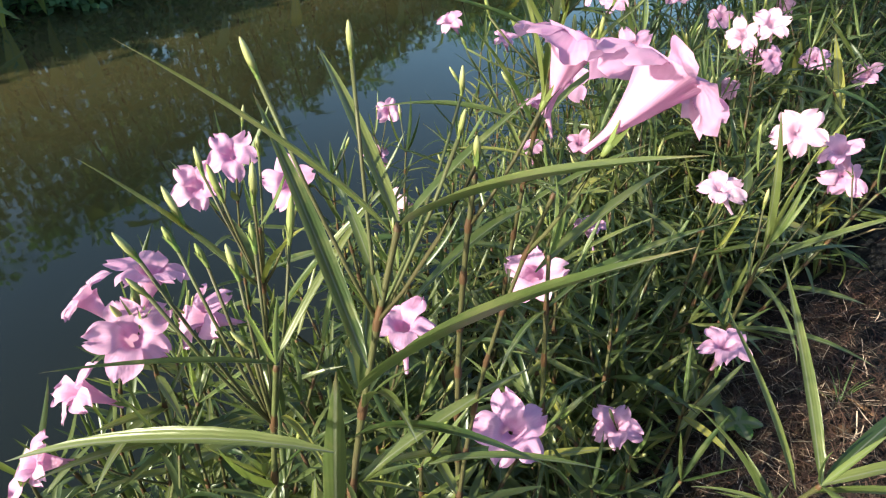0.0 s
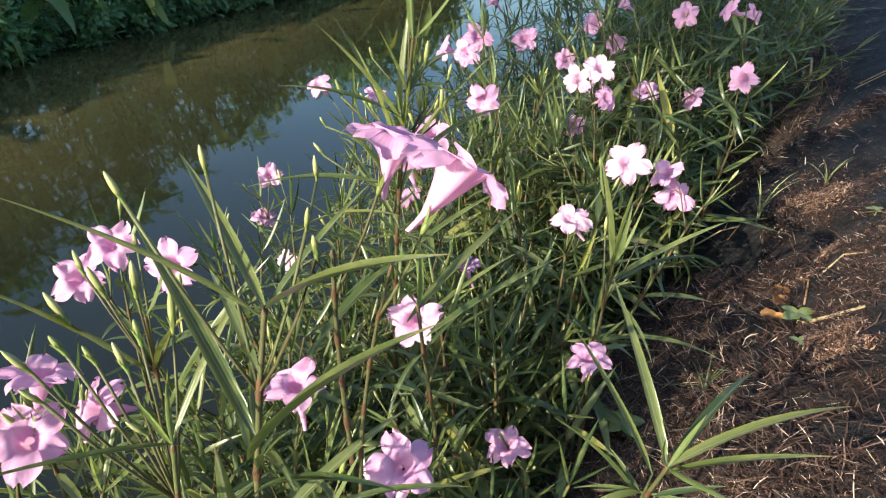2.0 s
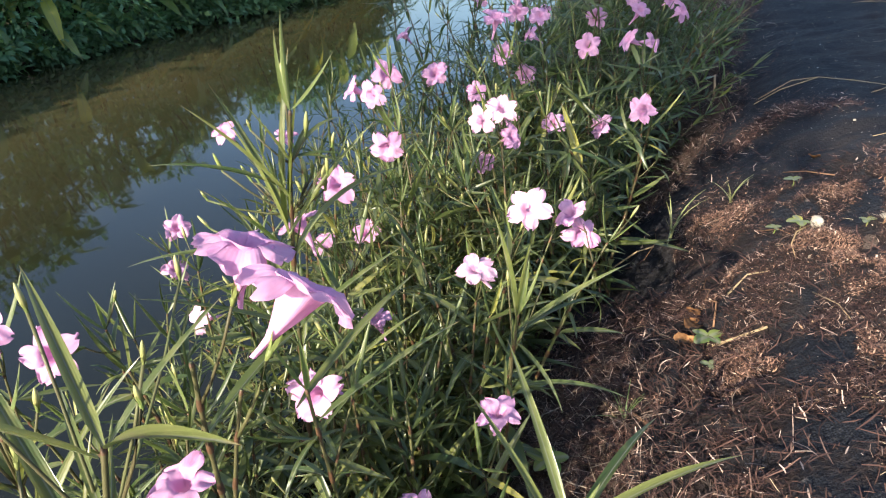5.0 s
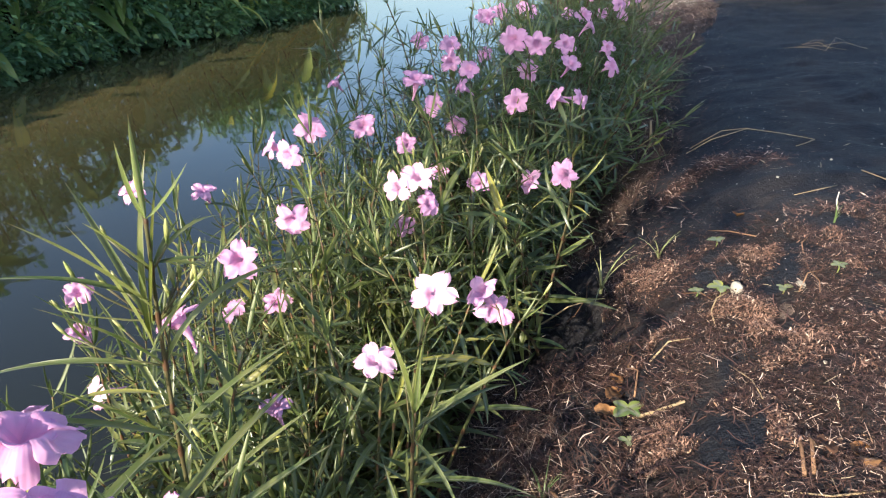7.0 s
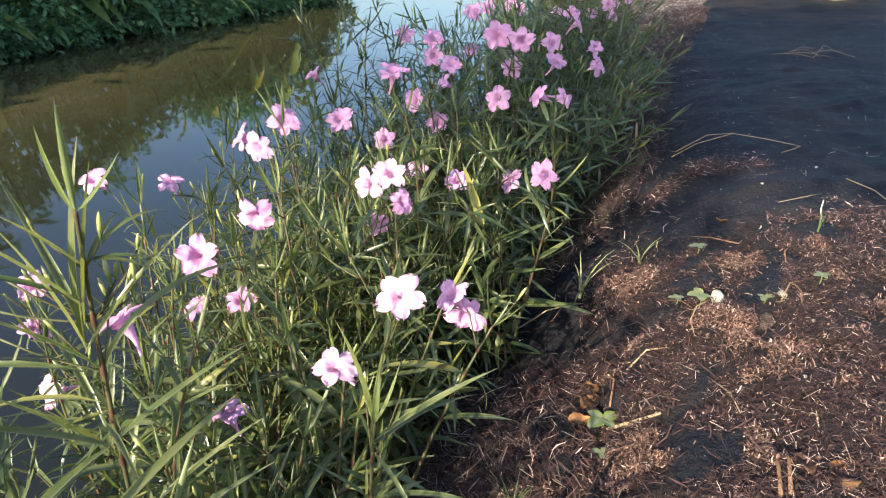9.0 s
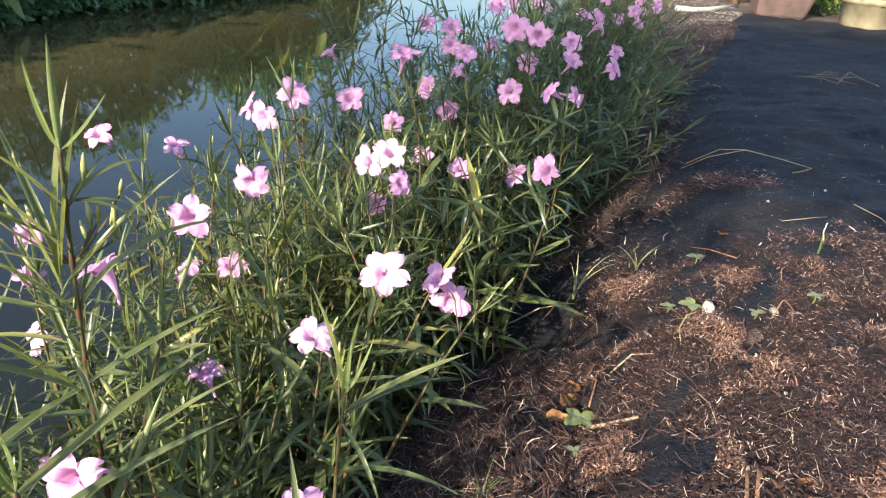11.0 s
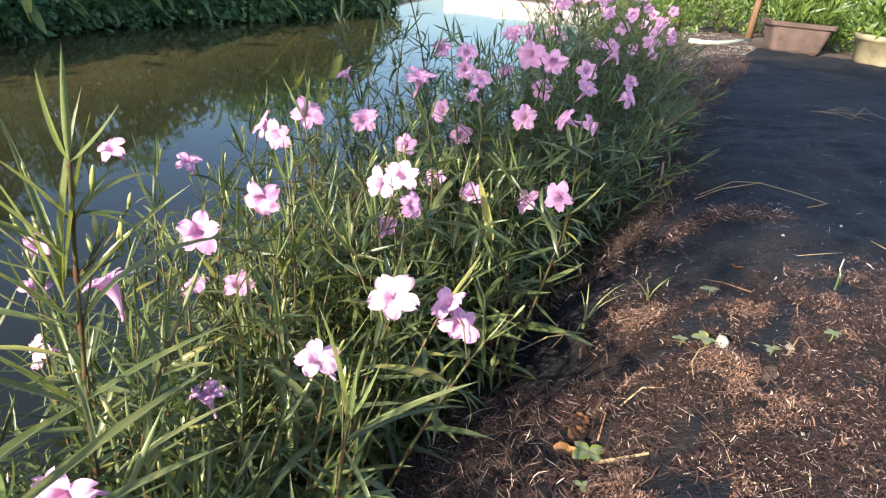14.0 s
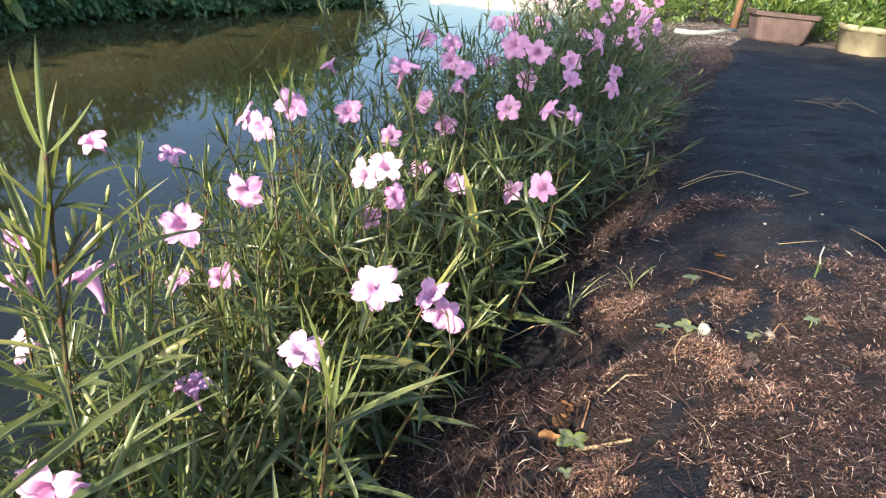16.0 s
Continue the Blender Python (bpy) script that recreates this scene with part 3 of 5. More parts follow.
def join_far_leaves():
    for plant, placed in far_leaves.items():
        verts, faces = [], []
        for me, m in placed:
            o = len(verts)
            verts += [m @ v.co for v in me.vertices]
            faces += [tuple(i + o for i in p.vertices) for p in me.polygons]
        # joined leaves take the darker colours that stand in for shade
        tagged(part("foliage", mesh("foliage", verts, faces, LEAF_FAR_SHADED if plant.location.y > 0.30 else LEAF_INNER_SHADED), plant), kind="stuff")


def stalk(base, tip, **kw):
    plant = plant_for(base)
    n = max(4, round((tip - base).length / 0.042))
    pts = curve_points(base, tip, n)
    joints = add_stem(plant, pts, rng.uniform(0.0020, 0.0034))
    dress(plant, joints, tip, **kw)
    return plant, joints


def rooted(x, y):
    return Vector((x, y, ground_z(x, y) - 0.02))


def flower_stalk(mouth, facing, size=1.0, mat=PETAL, lean=(0.0, 0.0)):
    """A stem that carries one flower near its tip."""
    mouth = Vector(mouth)
    facing = Vector(facing).normalized()
    foot = mouth - facing * 0.042 * size
    x = min(foot.x, (-0.34 if foot.y > 0 else -0.45) + 0.12 * foot.y) + lean[0] + rng.uniform(-0.04, 0.02)
    x = max(x, -0.80 + 0.10 * foot.y) if foot.x > -0.85 else max(x, -0.92)
    base = rooted(x, foot.y + lean[1] + rng.uniform(-0.05, 0.06))
    away = Vector((rng.uniform(-1, 1), rng.uniform(-0.2, 1), 0)).normalized()
    tip = foot - facing * 0.035 + away * 0.02 + Vector((0, 0, rng.uniform(-0.03, 0.03)))
    hero = foot.y < -0.72 and mouth.z > 0.3
    if hero:
        plant, joints = stalk(base, tip, buds=0, start=0.35, end=0.6, crown=0)
    else:
        plant, joints = stalk(base, tip, buds=rng.choice((0, 1, 1, 2)) if foot.y > -0.5 else rng.choice((1, 2, 3)), start=0.40 if foot.y < -0.72 else 0.55 if foot.y < 0 and foot.x > -0.46 else 0.22)
    add_flower(plant, mouth, facing, size, mat, cup=0.22 if hero else rng.uniform(-0.08, 0.19))
    add_twig(plant, joints[-1][0], foot)
    return plant


# mouth, facing, size, paleness (1 for petals painted as sunlit)
C = (0.15, -0.85, 0.45)
FLOWERS = [
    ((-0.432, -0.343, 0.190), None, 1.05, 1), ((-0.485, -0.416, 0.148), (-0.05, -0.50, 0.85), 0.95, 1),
    ((-0.371, -0.245, 0.110), (0.25, -0.90, 0.15), 1.0, 0), ((-0.385, -0.270, 0.150), (-0.45, -0.3, 0.75), 1.0, 0),
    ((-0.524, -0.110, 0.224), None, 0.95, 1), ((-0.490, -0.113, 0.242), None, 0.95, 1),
    ((-0.479, -0.094, 0.194), (0.6, -0.5, 0.4), 0.9, 0), ((-0.533, -0.041, 0.132), (0.2, -0.6, 0.2), 0.75, 0),
    ((-0.632, -0.241, 0.225), None, 1.0, 0), ((-0.694, -0.282, 0.189), None, 1.1, 0),
    ((-0.695, -0.196, 0.073), None, 0.95, 0), ((-0.657, -0.481, 0.230), (-0.5, -0.15, 0.75), 0.95, 0),
    ((-0.785, -0.169, 0.041), (-0.3, -0.2, 0.8), 0.9, 0), ((-0.614, -0.411, 0.066), (-0.2, -0.1, 0.9), 0.8, 0),
    ((-1.045, -0.169, 0.056), None, 1.0, 0), ((-1.096, -0.141, -0.046), None, 1.0, 0),
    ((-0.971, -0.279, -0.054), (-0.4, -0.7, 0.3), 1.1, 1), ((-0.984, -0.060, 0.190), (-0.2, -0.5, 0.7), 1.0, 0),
    ((-0.937, 0.070, 0.139), (0.1, -0.2, 0.9), 1.0, 0), ((-0.282, 0.034, 0.195), None, 1.0, 0),
    ((-0.344, 0.272, 0.093), (-0.4, -0.5, 0.3), 1.1, 0), ((-0.429, 0.117, 0.148), (-0.2, -0.6, 0.5), 0.95, 0),
    ((-0.722, -0.018, 0.239), None, 0.95, 0), ((-0.783, 0.057, 0.230), (-0.7, -0.3, 0.4), 0.95, 0),
    ((-0.752, 0.170, 0.230), (0.3, -0.7, 0.4), 1.25, 0), ((-0.682, 0.274, 0.205), (0.1, -0.8, 0.4), 1.1, 0),
    ((-0.792, 0.458, 0.253), (-0.5, -0.2, 0.7), 0.9, 0), ((-0.520, 0.054, 0.346), (0.1, -0.3, 0.9), 1.0, 0),
    ((-0.706, 1.052, 0.250), (0.1, -0.8, 0.4), 1.2, 0), ((-0.539, 0.554, 0.317), (0.1, -0.8, 0.5), 1.0, 0),
    ((-0.538, 0.551, 0.280), (0.0, -0.9, 0.3), 1.0, 0), ((-0.474, 0.380, 0.296), (0.2, -0.8, 0.4), 0.9, 0),
    ((-0.554, 0.399, 0.216), (-0.3, -0.7, 0.3), 1.1, 0), ((-0.498, 0.420, 0.251), (-0.8, -0.3, 0.4), 0.9, 0),
    ((-0.506, 0.392, 0.171), (0.2, -0.8, 0.3), 1.0, 0), ((-0.385, 0.380, 0.351), None, 1.2, 0),
    ((-0.336, 0.352, 0.348), None, 1.0, 0), ((-0.357, 0.475, 0.275), (0.1, -0.9, 0.4), 1.0, 0),
    ((-0.373, 0.307, 0.247), (0.1, -0.9, 0.35), 1.05, 0), ((-0.297, 0.281, 0.263), (-0.6, -0.3, 0.5), 0.95, 0),
    ((-0.247, 0.350, 0.243), (0.8, -0.4, 0.2), 0.95, 0), ((-0.269, 0.797, 0.275), (0.3, -0.7, 0.5), 1.1, 0),
    ((-0.264, 0.528, 0.277), (0.2, -0.5, 0.7), 1.0, 0), ((-0.172, 0.522, 0.274), (0.6, -0.4, 0.4), 1.0, 0),
    ((-0.201, 0.936, 0.307), (0.8, -0.1, 0.4), 1.1, 0), ((-0.262, 0.855, 0.455), (0.1, -0.8, 0.5), 1.2, 0),
    ((-0.330, 0.930, 0.455), (0.2, -0.8, 0.4), 1.1, 0), ((-0.150, 1.150, 0.460), (-0.3, -0.5, 0.7), 1.2, 0),
    ((-0.602, 0.310, 0.158), (0.0, -0.8, 0.4), 1.0, 0), ((-0.532, 0.293, 0.103), (0.0, -0.7, 0.5), 1.0, 0),
    ((-0.599, -0.619, 0.130), None, 1.05, 0), ((-0.445, -0.552, 0.064), (0.0, -0.05, 1.0), 0.95, 0),
    ((-0.549, -0.779, 0.124), (0.25, -0.55, 0.72), 1.05, 0), ((-0.512, -0.624, -0.001), (0.0, -0.3, 0.9), 0.9, 0),
    ((-0.654, -0.738, 0.141), (0.05, -0.1, 0.95), 1.0, 0),
    ((-0.536, -0.764, 0.364), (0.28, 0.34, 0.88), 0.88, 0), ((-0.490, -0.801, 0.364), (0.38, 0.52, 0.74), 0.92, 0),
    ((-0.927, -0.675, 0.161), (0.5, -0.55, 0.6), 1.05, 0), ((-0.884, -0.663, 0.200), (0.3, -0.45, 0.8), 1.05, 0),
    ((-0.829, -0.652, 0.177), (0.1, -0.85, 0.45), 1.05, 0), ((-0.769, -0.819, 0.161), (-0.4, -0.7, 0.5), 1.0, 0),
    ((-0.769, -0.843, 0.212), (0.2, 0.3, 0.85), 1.0, 0), ((-0.775, -0.864, 0.175), (0.5, -0.3, 0.7), 1.1, 0),
    ((-0.897, -0.825, 0.138), (-0.5, -0.2, 0.75), 1.0, 0), ((-0.825, -0.888, 0.126), (-0.4, -0.5, 0.6), 1.0, 0),
    ((-0.827, -0.927, 0.092), (-0.2, -0.7, 0.6), 0.9, 0),
]
for mouth, facing, size, pale in FLOWERS:
    if facing is None:
        facing = (Vector((-0.30, -0.95, 0.56)) - Vector(mouth)).normalized() + 0.34 * Vector((rng.gauss(0, 1), rng.gauss(0, 1), rng.gauss(0.5, 1)))
    flower_stalk(mouth, facing, 0.95 * size, PALE_SUNLIT if pale else PETAL)
for i in range(46):  # farther along the bank
    y = 1.1 + 2.6 * (i / 46) ** 1.1
    mouth = (rng.uniform(-0.75, -0.18) + 0.12 * y, y + rng.uniform(-0.05, 0.05), rng.uniform(0.18, 0.42))
    flower_stalk(mouth, (rng.uniform(-0.6, 0.6), -0.8, rng.uniform(0.1, 0.7)), rng.uniform(0.95, 1.2))

# leafy stems between the flowers
def hedge_top(x, y):
    u = x - 0.12 * y
    z = float(np.interp(y, (-1.0, -0.6, -0.2, 0.2, 0.6, 1.0, 2.0, 4.0), (0.10, 0.08, 0.10, 0.17, 0.26, 0.31, 0.36, 0.40)))
    side = float(np.interp(u, (-1.0, -0.75, -0.55, -0.40, -0.28), (-0.16, -0.04, 0.0, -0.02, -0.12)))
    return z + side


for i in range(660):
    y = rng.uniform(-0.95, 1.0) if i < 430 else rng.uniform(1.0, 3.9)
    u = rng.choice((rng.uniform(-0.85, -0.33), rng.uniform(-0.62, -0.31)))
    if y < -0.05:
        u = min(u, -0.46)
    x = u + 0.12 * y
    tipx, tipy = x + 0.30 * (u + 0.58) + rng.uniform(-0.17, 0.17), y + rng.uniform(-0.17, 0.15)
    if (tipy < -0.72 and tipx > -0.60) or (tipy < 0.5 and tipx > (-0.345 if tipy > -0.05 else -0.43) + 0.12 * tipy):
        continue
    low = i % 3 > 0  # two in three stay low and fill the hedge
    top = hedge_top(tipx, tipy) + (rng.uniform(-0.24, -0.07) if low else rng.uniform(-0.10, 0.05))
    top = max(top, ground_z(x, y) + 0.12)
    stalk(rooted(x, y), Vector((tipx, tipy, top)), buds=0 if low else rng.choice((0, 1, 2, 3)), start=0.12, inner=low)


for i in range(46):  # thin leafy shoots at the water's edge
    x, y = rng.uniform(-0.98, -0.60), rng.uniform(-0.38, 0.45)
    top = rng.uniform(-0.02, 0.16) + 0.10 * max(0.0, y) - 0.12 * max(0.0, -0.80 - x)
    stalk(rooted(x, y), Vector((x + rng.uniform(-0.06, 0.06), y + rng.uniform(-0.06, 0.06), top)), buds=rng.choice((0, 0, 1, 2)), start=0.15, inner=True, skip=0.0, wide=(0.8, 1.2))
for i in range(95):  # low leafy shoots that fill the hedge near the path
    if i < 48:
        x, y, top = rng.uniform(-0.68, -0.47), rng.uniform(-0.72, -0.05), rng.uniform(-0.12, 0.04)
    else:
        x, y, top = rng.uniform(-0.98, -0.55), rng.uniform(-0.98, -0.45), rng.uniform(-0.10, 0.10)
    stalk(rooted(x, y), Vector((x + rng.uniform(-0.05, 0.05), y + rng.uniform(-0.06, 0.06), top)), buds=1 if i > 82 else 0, start=0.10, inner=True, skip=0.0)
for i in range(30):  # stems that lean out over the mat
    y = 0.70 + 1.7 * i / 30
    x = -0.34 + 0.12 * y
    stalk(rooted(x, y), Vector((x + rng.uniform(0.10, 0.30), y + rng.uniform(-0.12, 0.06), rng.uniform(0.04, 0.24))), buds=rng.choice((0, 0, 1)), start=0.15)


def long_leaf(plant, foot, end, width=1.0, kind=0):
    """A single long leaf from its joint to its tip."""
    foot, end = Vector(foot), Vector(end)
    add_leaf(plant, foot, end - foot + Vector((0, 0, 0.12 * (end - foot).length)), (end - foot).length * 1.03, 0.78 * width, kind=kind)


# the stems that stand closest to the path, with their long leaves and bud heads
def near_stalk(base, tip, leaves, buds, thick=0.0026, **kw):
    base, tip = rooted(*base), Vector(tip)
    plant = plant_for(base)
    joints = add_stem(plant, curve_points(base, tip, max(4, round((tip - base).length / 0.065)), 0.03), thick * 1.2)
    dress(plant, joints, tip, buds=0, wide=(0.60, 0.95), **kw)
    for foot, end, width, kind in leaves:
        long_leaf(plant, foot, end, width, kind)
    for foot, up, size in buds:
        foot = Vector(foot)
        below = [j[0] for j in joints if j[0].z < foot.z - 0.02]
        add_twig(plant, below[-1] if below else joints[0][0], foot, 0.0010, "bud_stalk")
        add_bud(plant, foot, Vector(up), 0.66 * size)
    return plant


near_stalk((-0.70, -0.50), (-0.605, -0.555, 0.370), [
    ((-0.639, -0.552, 0.151), (-0.556, -0.457, 0.196), 0.9, 0), ((-0.639, -0.552, 0.151), (-0.745, -0.62, 0.225), 1.1, 0),
    ((-0.616, -0.549, 0.082), (-0.534, -0.482, 0.136), 0.9, 0), ((-0.640, -0.552, 0.150), (-0.690, -0.700, 0.130), 1.1, 1),
    ((-0.625, -0.560, 0.255), (-0.618, -0.546, 0.413), 0.8, 0), ((-0.620, -0.560, 0.280), (-0.602, -0.538, 0.399), 0.8, 5),
    ((-0.625, -0.560, 0.255), (-0.639, -0.573, 0.375), 0.8, 0), ((-0.615, -0.560, 0.300), (-0.700, -0.600, 0.360), 0.8, 1),
    ((-0.628, -0.559, 0.253), (-0.560, -0.500, 0.345), 0.8, 0), ((-0.630, -0.560, 0.235), (-0.760, -0.600, 0.268), 0.7, 1), ((-0.632, -0.558, 0.205), (-0.770, -0.575, 0.215), 0.8, 2),
    ((-0.622, -0.558, 0.270), (-0.690, -0.520, 0.385), 0.8, 0), ((-0.618, -0.556, 0.290), (-0.655, -0.610, 0.395), 0.8, 0), ((-0.634, -0.556, 0.190), (-0.720, -0.500, 0.270), 0.8, 0), ((-0.632, -0.556, 0.180), (-0.560, -0.620, 0.205), 0.8, 1)],
    [((-0.609, -0.550, 0.385), (0, 0.1, 1), 1.0), ((-0.600, -0.545, 0.345), (0.2, 0, 1), 1.0), ((-0.607, -0.531, 0.305), (0.1, 0.1, 1), 1.1), ((-0.600, -0.527, 0.295), (0.2, 0, 1), 1.1), ((-0.650, -0.560, 0.310), (-0.5, 0, 1), 0.9), ((-0.660, -0.545, 0.260), (-0.6, 0, 0.8), 0.9), ((-0.612, -0.533, 0.300), (-0.1, 0.1, 1), 1.0), ((-0.598, -0.528, 0.290), (0.05, 0.1, 1), 1.15), ((-0.592, -0.532, 0.305), (0.1, 0.0, 1), 0.9), ((-0.620, -0.530, 0.285), (-0.3, 0.1, 0.9), 1.0), ((-0.655, -0.540, 0.300), (-0.4, 0.1, 0.9), 0.9), ((-0.672, -0.565, 0.320), (-0.3, 0, 1), 0.8), ((-0.690, -0.570, 0.295), (-0.5, 0, 0.9), 0.8), ((-0.702, -0.560, 0.262), (-0.6, 0, 0.8), 0.75), ((-0.645, -0.552, 0.352), (-0.2, 0, 1), 0.8), ((-0.585, -0.530, 0.330), (0.3, 0, 1), 0.8)],
    thick=0.0027, start=0.45, lmax=0.14, spread=(18, 45))
near_stalk((-0.63, -0.90), (-0.577, -0.850, 0.303), [
    ((-0.577, -0.855, 0.300), (-0.634, -0.908, 0.386), 0.8, 0), ((-0.584, -0.880, 0.228), (-0.468, -0.925, 0.372), 0.9, 0),
    ((-0.577, -0.850, 0.301), (-0.466, -0.905, 0.380), 0.9, 0), ((-0.577, -0.850, 0.301), (-0.675, -0.772, 0.346), 0.9, 0),
    ((-0.582, -0.874, 0.240), (-0.684, -0.813, 0.331), 1.0, 0), ((-0.580, -0.862, 0.270), (-0.650, -0.800, 0.300), 0.9, 1),
    ((-0.577, -0.850, 0.300), (-0.545, -0.790, 0.345), 0.9, 0), ((-0.585, -0.884, 0.205), (-0.500, -0.905, 0.290), 0.9, 1),
    ((-0.565, -0.853, 0.164), (-0.488, -0.839, 0.209), 1.1, 1), ((-0.590, -0.900, 0.150), (-0.548, -0.932, 0.300), 1.0, 5),
    ((-0.545, -0.940, 0.275), (-0.650, -0.986, 0.280), 0.8, 1)],
    [((-0.626, -0.866, 0.360), (-0.4, 0, 1), 0.75), ((-0.606, -0.834, 0.362), (0, 0, 1), 0.7), ((-0.612, -0.728, 0.314), (0, 0.1, 1), 0.8), ((-0.536, -0.862, 0.342), (0, 0, 1), 0.85), ((-0.560, -0.830, 0.335), (0.2, 0.1, 1), 0.6)],
    start=0.62, end=0.8, crown=0, lmax=0.13, spread=(20, 50))
# the head of slender buds beside it
HEAD = Vector((-0.641, -0.872, 0.215))
pods = []
for x, y, z, size in ((-0.674, -0.859, 0.262, 1.05), (-0.656, -0.830, 0.274, 1.1), (-0.669, -0.846, 0.274, 1.15), (-0.687, -0.868, 0.270, 1.0), (-0.697, -0.876, 0.280, 1.05), (-0.684, -0.906, 0.292, 0.8), (-0.680, -0.911, 0.276, 0.75), (-0.659, -0.881, 0.232, 0.8)):
    out = (Vector((x, y, z)) - HEAD).normalized()
    pods.append((Vector((x, y, z)) - 0.012 * out, out + Vector((0, 0, 0.4)), size))
near_stalk((-0.71, -0.85), HEAD, [
    (HEAD, (-0.700, -0.945, 0.245), 0.8, 0), (HEAD, (-0.622, -0.800, 0.290), 0.8, 0), ((-0.650, -0.868, 0.170), (-0.585, -0.905, 0.220), 0.8, 1)], pods,
    start=0.5, end=0.8, crown=2, lmax=0.11, spread=(20, 55))
near_stalk((-0.80, -0.78), (-0.725, -0.790, 0.230), [((-0.725, -0.800, 0.150), (-0.660, -0.740, 0.260), 0.9, 0), ((-0.730, -0.795, 0.180), (-0.800, -0.840, 0.285), 0.9, 0)],
    [((-0.742, -0.800, 0.250), (-0.3, 0, 1), 1.1), ((-0.715, -0.800, 0.255), (0.1, 0.1, 1), 1.2), ((-0.765, -0.815, 0.235), (-0.5, 0, 1), 1.2), ((-0.700, -0.780, 0.245), (0.3, 0, 1), 1.1), ((-0.735, -0.770, 0.270), (-0.1, 0.2, 1), 1.0), ((-0.780, -0.780, 0.250), (-0.4, 0.2, 1), 1.1)],
    start=0.4, spread=(20, 45))
near_stalk((-0.42, -0.62), (-0.371, -0.697, 0.089), [
    ((-0.371, -0.697, 0.089), (-0.424, -0.606, 0.194), 1.0, 0), ((-0.371, -0.697, 0.089), (-0.255, -0.640, 0.150), 1.1, 1),
    ((-0.371, -0.697, 0.085), (-0.300, -0.560, 0.110), 1.0, 1), ((-0.375, -0.690, 0.070), (-0.290, -0.730, 0.165), 1.0, 0),
    ((-0.380, -0.680, 0.060), (-0.450, -0.640, 0.170), 0.9, 0), ((-0.390, -0.670, 0.020), (-0.445, -0.720, 0.150), 1.1, 0)], [], start=0.5)
near_stalk((-0.46, -0.44), (-0.433, -0.466, 0.125), [
    ((-0.435, -0.466, 0.102), (-0.325, -0.421, 0.167), 1.0, 0), ((-0.435, -0.466, 0.098), (-0.345, -0.380, 0.120), 1.0, 1),
    ((-0.435, -0.466, 0.110), (-0.443, -0.478, 0.255), 0.9, 0), ((-0.436, -0.468, 0.090), (-0.370, -0.520, 0.060), 0.9, 2),
    ((-0.435, -0.466, 0.105), (-0.420, -0.470, 0.225), 0.8, 5)], [((-0.445, -0.450, 0.150), (0, 0.2, 1), 0.9), ((-0.410, -0.455, 0.150), (0.2, 0.1, 1), 0.8)], start=0.5)
near_stalk((-0.55, -0.66), (-0.565, -0.690, 0.200), [((-0.570, -0.700, 0.190), (-0.520, -0.545, 0.215), 0.8, 0), ((-0.560, -0.690, 0.170), (-0.470, -0.600, 0.205), 0.9, 0)], [], start=0.4)
for tip in ((-0.739, 0.575, 0.366), (-0.856, 0.596, 0.340), (-0.735, 0.714, 0.302), (-0.711, 0.381, 0.307), (-0.794, 0.482, 0.333), (-0.700, 0.640, 0.400)):
    stalk(rooted(tip[0] + 0.06, tip[1] + rng.uniform(-0.03, 0.05)), Vector(tip), buds=2, start=0.3, lmin=0.05, lmax=0.09)
join_far_leaves()


# ---- litter on the mat ----
def strew(name, count, region, lengths, widths, mat, label, seed, keep=None, lift=0.004, tilt=0.24):
    """Loose fibres lying on the ground within the region, as one heap."""
    r = random.Random(seed)
    verts, faces = [], []
    while count > 0:
        x, y = region(r)
        if keep and not keep(x, y, r):
            continue
        count -= 1
        length, width = r.uniform(*lengths), r.uniform(*widths)
        a, bend, lean = r.uniform(0, 6.28), r.gauss(0, 0.25), r.gauss(0, tilt)
        length *= r.choice((0.5, 0.6, 0.8, 1.0))
        z0 = max(ground_z(x, y), mat_z(x, y)) + lift * r.random()
        o = len(verts)
        for i in range(3):
            t = i / 2 - 0.5
            ang = a + bend * t
            px, py = x + length * t * math.cos(ang), y + length * t * math.sin(ang)
            pz = z0 + length * t * math.sin(lean) + 0.06 * length * (0.25 - t * t) + 0.002
            w = width * (0.5 if i == 1 else 0.28)
            roll = r.uniform(-0.6, 0.6)
            for q in (-1, 1):
                verts.append((px - q * w * math.sin(ang), py + q * w * math.cos(ang), pz + q * w * math.sin(roll)))
        for i in range(2):
            k = o + 2 * i
            faces.append((k, k + 1, k + 3, k + 2))
    return tagged(new(name, mesh(name, verts, faces, mat)), label, "mulch", kind="stuff")


CLEARINGS = ((-0.25, -0.17, 0.06, -1.0), (-0.085, -0.33, 0.030, -0.9), (0.10, -0.25, 0.10, 0.4), (0.22, -0.12, 0.10, 0.4), (-0.16, -0.26, 0.06, 0.6), (0.0, -0.10, 0.09, 0.5), (0.14, 0.12, 0.10, 0.4), (-0.10, 0.10, 0.05, 0.5), (-0.12, 0.03, 0.05, -0.7))


def near_mat(r):
    return r.uniform(-0.40, 1.25), r.uniform(-0.75, 0.62)


